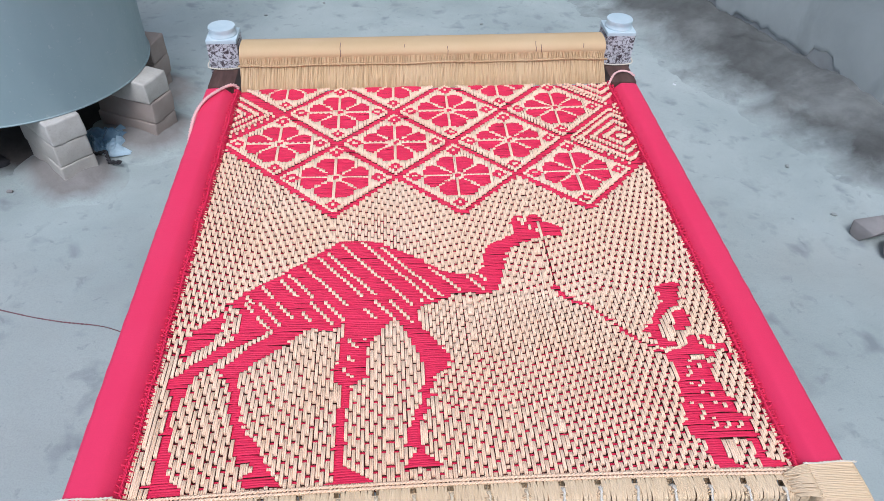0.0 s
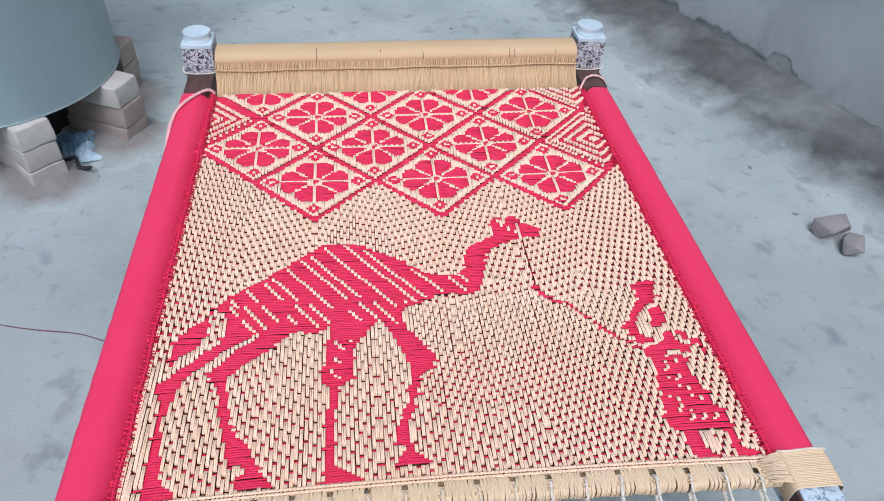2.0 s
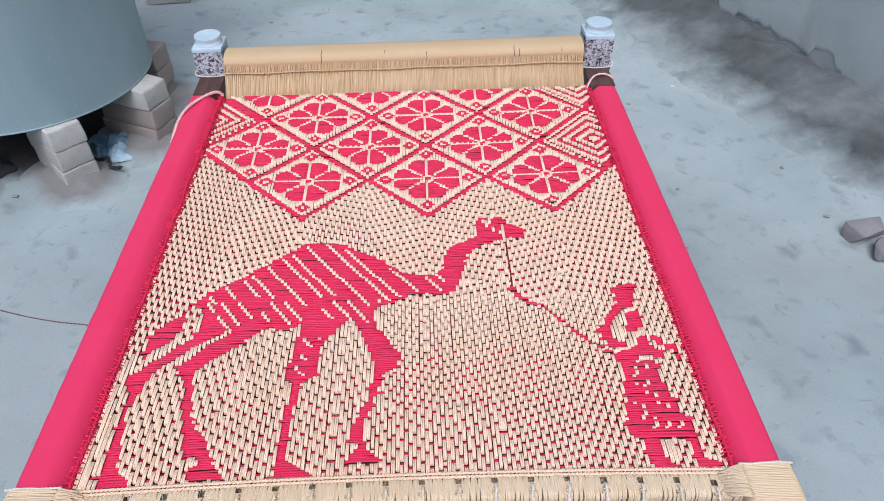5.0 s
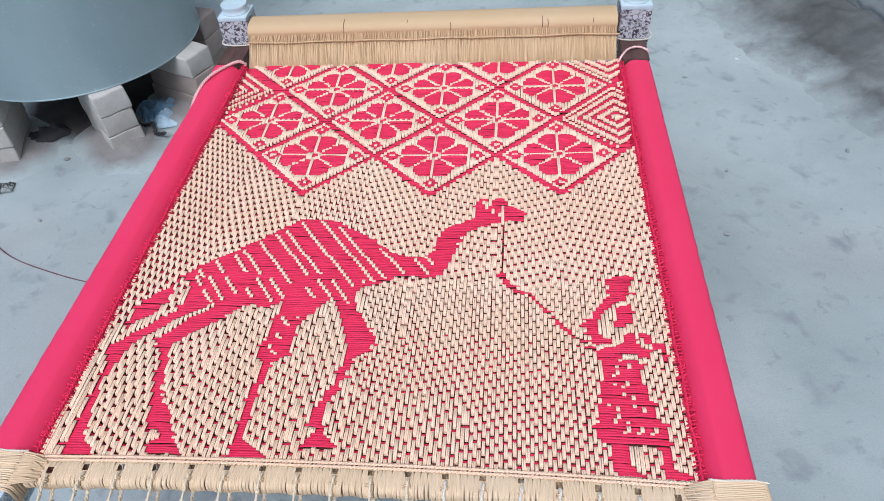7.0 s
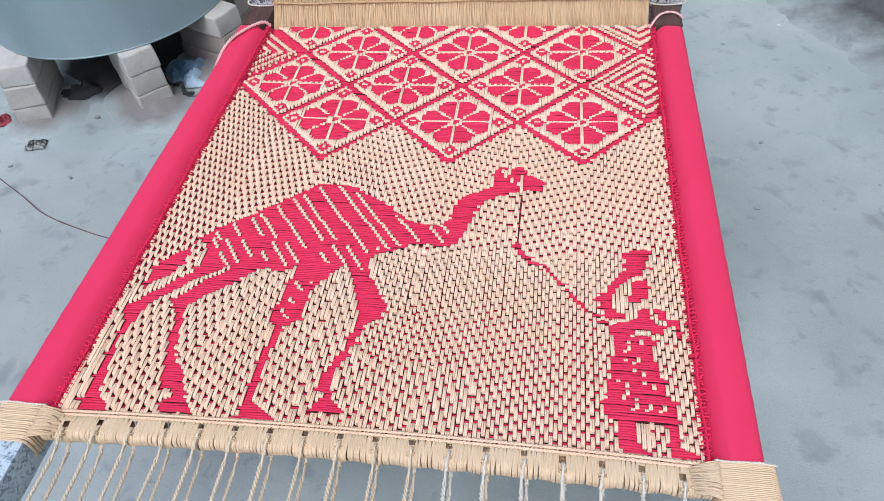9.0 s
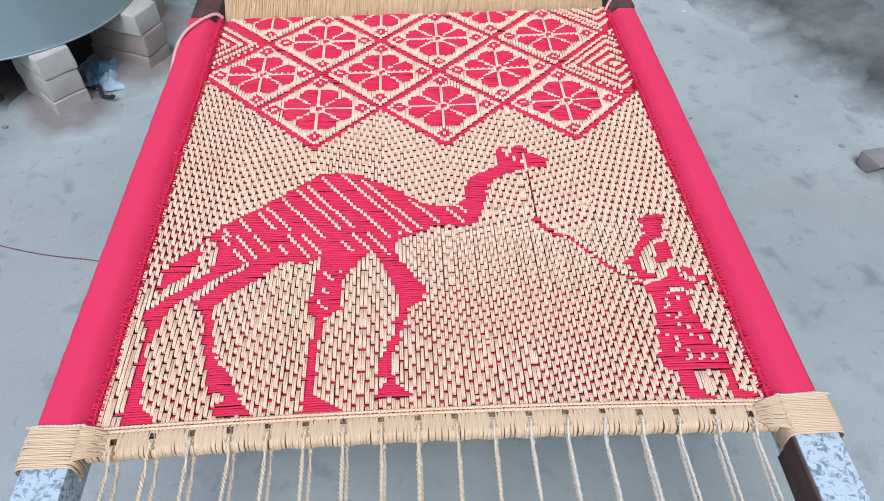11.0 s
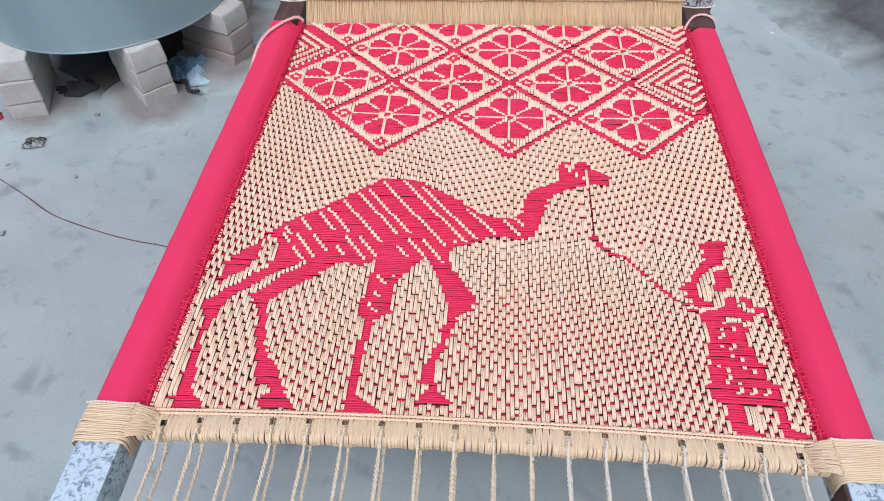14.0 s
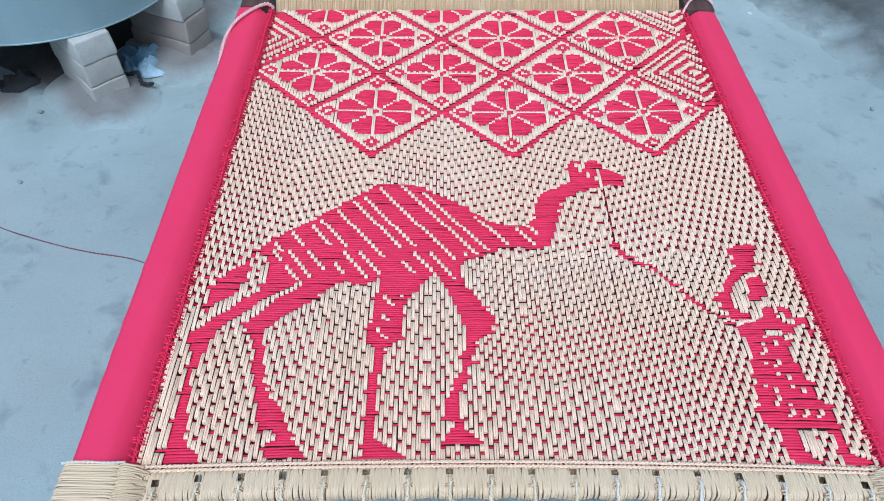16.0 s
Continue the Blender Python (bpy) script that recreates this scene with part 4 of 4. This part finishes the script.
def mound(x, y, rx, ry, high, turn, seed, material=None, label="low brown dusty mortar spill round the brick stack"):
    """A low mound, such as mortar and dust round the foot of a stack."""
    bulk, n = Bulk(), 40
    rows = []
    c, sn = math.cos(radians(turn)), math.sin(radians(turn))
    for q in range(13):
        t = q / 12
        row = []
        for a in [2 * math.pi * k / n for k in range(n)]:
            out = 1 + 0.22 * noise.noise(Vector((math.cos(a) * 1.6, math.sin(a) * 1.6, seed)))
            px, py = rx * t * out * math.cos(a), ry * t * out * math.sin(a)
            row.append((x + px * c - py * sn, y + px * sn + py * c, high * (1 - t * t) ** 2 - 0.005 * t ** 4 + 0.004 * (1 - t) * noise.noise(Vector((t * 5 * math.cos(a), t * 5 * math.sin(a), seed)))))
        rows.append(row)
    bulk.rings(rows, True)
    tagged(part("mortar_spill", bulk.mesh("mortar_spill", material or SPILL)), label, "mortar", "mortar round the bricks")


drum()
mound(-1.075, 1.395, 0.24, 0.17, 0.045, 134, 1)
mound(-0.905, 1.605, 0.25, 0.18, 0.045, 155, 2)
mound(-0.93, 1.88, 0.22, 0.17, 0.04, 168, 3)
mound(-1.43, 1.34, 0.24, 0.18, 0.04, 109, 4)
# dark brown disc under the drum, paler towards its rim
mound(-1.25, 1.70, 0.44, 0.42, 0.022, 20, 5, DARKPATCH, "dark brown patch of floor under the metal drum")
stack((-1.054, 1.300), (-0.69, 0.72), (0.69, 0.72), 1)
stack((-0.839, 1.530), (-0.90, 0.43), (0.43, 0.90), 2, 1)
stack((-0.885, 1.795), (-0.98, 0.20), (0.20, 0.98), 3, 0)
stack((-1.450, 1.225), (-0.32, 0.95), (0.95, 0.32), 4)


# ---- loose things on the floor ----
def crumple(size, seed, folds=6.0):
    """A crumpled sheet lying on the floor."""
    n = 22
    bulk, rows = Bulk(), []
    for j in range(n):
        row = []
        for i in range(n):
            u, v = i / (n - 1) - 0.5, j / (n - 1) - 0.5
            q = Vector((u * folds, v * folds, seed))
            d = noise.noise_vector(q)
            edge = 1 + 0.35 * noise.noise(Vector((math.atan2(v, u) * 1.3, seed, 0)))
            ridge = abs(noise.noise(q * 0.9 + Vector((3, 1, 0))))
            row.append((size[0] * (u * edge + 0.10 * d.x), size[1] * (v * edge + 0.10 * d.y), 0.004 + size[2] * max(0, 0.75 - 1.8 * ridge) * (1.15 - (2 * max(abs(u), abs(v))) ** 3)))
        rows.append(row)
    bulk.rings(rows)
    bulk.rings([[(x, y, max(0.0005, z - 0.002)) for x, y, z in reversed(r)] for r in rows])
    return bulk


def scrap(name, bulk, material, at, turn, label, category):
    ob = part(name, bulk.mesh(name, material))
    tagged(ob, label, category)
    ob.matrix_world = pose(*at, 0, 0, turn)
    return ob


def facets(at, size, turn, seed, n=9):
    """A crumpled plastic sheet: sharp flat folds over a hollow mound."""
    rnd, verts, faces = random.Random(seed), [], []
    c, sn = math.cos(radians(turn)), math.sin(radians(turn))
    for j in range(n):
        for i in range(n):
            u, v = 2 * i / (n - 1) - 1, 2 * j / (n - 1) - 1
            rim = max(abs(u), abs(v))
            x, y = size[0] / 2 * (u + rnd.uniform(-0.13, 0.13)), size[1] / 2 * (v * (1 - 0.25 * u) + rnd.uniform(-0.13, 0.13))
            z = at[2] + size[2] * max(0.05, (1.05 - rim ** 2) * rnd.uniform(0.25, 1.0))
            verts.append((at[0] + x * c - y * sn, at[1] + x * sn + y * c, z))
    k = len(verts)
    verts += [(x, y, max(0.0, z - 0.003)) for x, y, z in verts]
    for j in range(n - 1):
        for i in range(n - 1):
            p, q, r, s = j * n + i, j * n + i + 1, (j + 1) * n + i + 1, (j + 1) * n + i
            for tri in (((p, q, r), (p, r, s)) if rnd.random() < 0.5 else ((p, q, s), (q, r, s))):
                faces += [tri, tuple(k + t for t in reversed(tri))]
    return mesh("sheet", verts, faces, GREYCLOTH, False)


bag = part("plastic_bag", facets((-0.015, 0.040, 0.006), (0.17, 0.10, 0.060), 12, 3))
tagged(bag, "crumpled grey-blue plastic bag lying by the bricks", "bag")
bag.matrix_world = pose(-0.985, 1.51, 0.0)
part("side_fold", facets((-0.048, 0.000, 0.004), (0.15, 0.055, 0.050), -52, 5, 7), parent=bag)
for x, y, a, b, turn, seed in ((0.020, -0.006, 0.070, 0.028, 40, 7), (0.038, -0.046, 0.066, 0.022, 8, 9)):
    fold = facets((x, y, 0.012), (a, b, 0.045), turn, seed, 6)
    fold.materials[0] = PALECLOTH
    part("pale_fold", fold, parent=bag, label="pale blue folded edge")
part("dark_strap", rope([(-0.092, -0.002, 0.028), (-0.064, -0.042, 0.028), (-0.028, -0.070, 0.028), (0.006, -0.070, 0.036), (0.016, -0.088, 0.028), (0.030, -0.110, 0.024), (0.062, -0.110, 0.024)], 0.0065, 0.03).mesh("dark_strap", BLACK), parent=bag, label="black strap")
rag = facets((0, 0, 0), (0.135, 0.062, 0.060), 0, 4, 8)
rag.materials[0] = BLACK
rag.polygons.foreach_set("use_smooth", [True] * len(rag.polygons))
rag = tagged(part("black_rag", rag), "bunched black cloth rag lying under the drum", "rag")
rag.matrix_world = pose(-1.335, 1.400, 0.006, 0, 0, 42)
scrap("foil_scrap", crumple((0.06, 0.042, 0.022), 9.0, 5), FOIL, (-1.352, 1.134, 0.001), 15, "small grimy crumpled wrapper on the floor", "litter")
scrap("red_rag", crumple((0.06, 0.05, 0.03), 4.0, 3), REDSCRAP, (-1.535, 1.25, 0.001), 30, "dull red rag beside the bricks", "rag")
thread = rope([(-1.75, 1.22, 0.003), (-1.56, 1.085, 0.004), (-1.418, 0.997, 0.003), (-1.271, 0.907, 0.003), (-1.154, 0.832, 0.004), (-1.007, 0.778, 0.003), (-0.904, 0.75, 0.003), (-0.80, 0.729, 0.004), (-0.70, 0.69, 0.003), (-0.55, 0.66, 0.003)], 0.0019, 0.02, 2, 0.01, 5)
scrap("thread", thread, THREAD, (0, 0, 0), 0, "thin dark red thread lying across the floor", "thread")

def rock(size, seed):
    """An angular broken stone, resting on z = 0."""
    rnd = random.Random(seed)
    bm = bmesh.new()
    for k in range(22):
        d = Vector((rnd.gauss(0, 1), rnd.gauss(0, 1), rnd.gauss(0, 1))).normalized()
        d = Vector([max(-0.72, min(0.72, c)) for c in d])
        bm.verts.new((d.x * size[0] / 1.4, d.y * size[1] / 1.4, max(0, (d.z + 0.6) * size[2] / 1.3)))
    bmesh.ops.convex_hull(bm, input=bm.verts[:])
    bmesh.ops.delete(bm, geom=[v for v in bm.verts if not v.link_faces], context="VERTS")
    bmesh.ops.bevel(bm, geom=bm.edges[:], offset=0.0022, segments=2, profile=0.6, affect="EDGES")
    return bm


half_brick = tagged(part("broken_brick", rock((0.098, 0.080, 0.062), 5), STONE), "broken pale grey half brick on the floor", "brick")
half_brick.matrix_world = pose(1.282, 0.985, -0.002, 0, 0, 20)
stone = tagged(part("stone", rock((0.070, 0.062, 0.050), 8), STONE), "small pale angular stone beside the broken brick", "stone")
stone.matrix_world = pose(1.302, 0.903, -0.002, 0, 0, 55)
far = tagged(part("brick", rough_block((0.20, 0.11, 0.07), 21), BRICK), "dusty brick lying alone on the floor", "brick")
far.matrix_world = pose(-1.12, 2.81, 0.0, 0, 0, 5)


def chips():
    rnd = random.Random(17)
    spots = [(1.097, 2.18), (0.986, 1.876), (1.293, 1.449), (1.221, 1.081), (1.189, 1.334), (1.272, 2.46), (0.311, 2.418), (-0.61, 2.527), (-0.369, 2.649),
             (-1.164, 0.992), (-1.26, 0.757), (-1.22, 1.29), (-1.384, 1.037), (0.769, 0.964), (0.825, 1.237), (0.791, 1.755)]
    for k, (x, y) in enumerate(spots):
        s = rnd.uniform(0.006, 0.012)
        ob = tagged(part("chip", rough_block((s * 1.6, s, s * 0.5), rnd.random() * 40, 0.003, 0.004), LIME if k < 2 else rnd.choice((STONE, RUBBLE, DUST))), "tiny chip of debris on the cement floor", "debris", "chips on the floor")
        ob.matrix_world = pose(x, y, 0.001, 0, 0, rnd.uniform(0, 180))


chips()
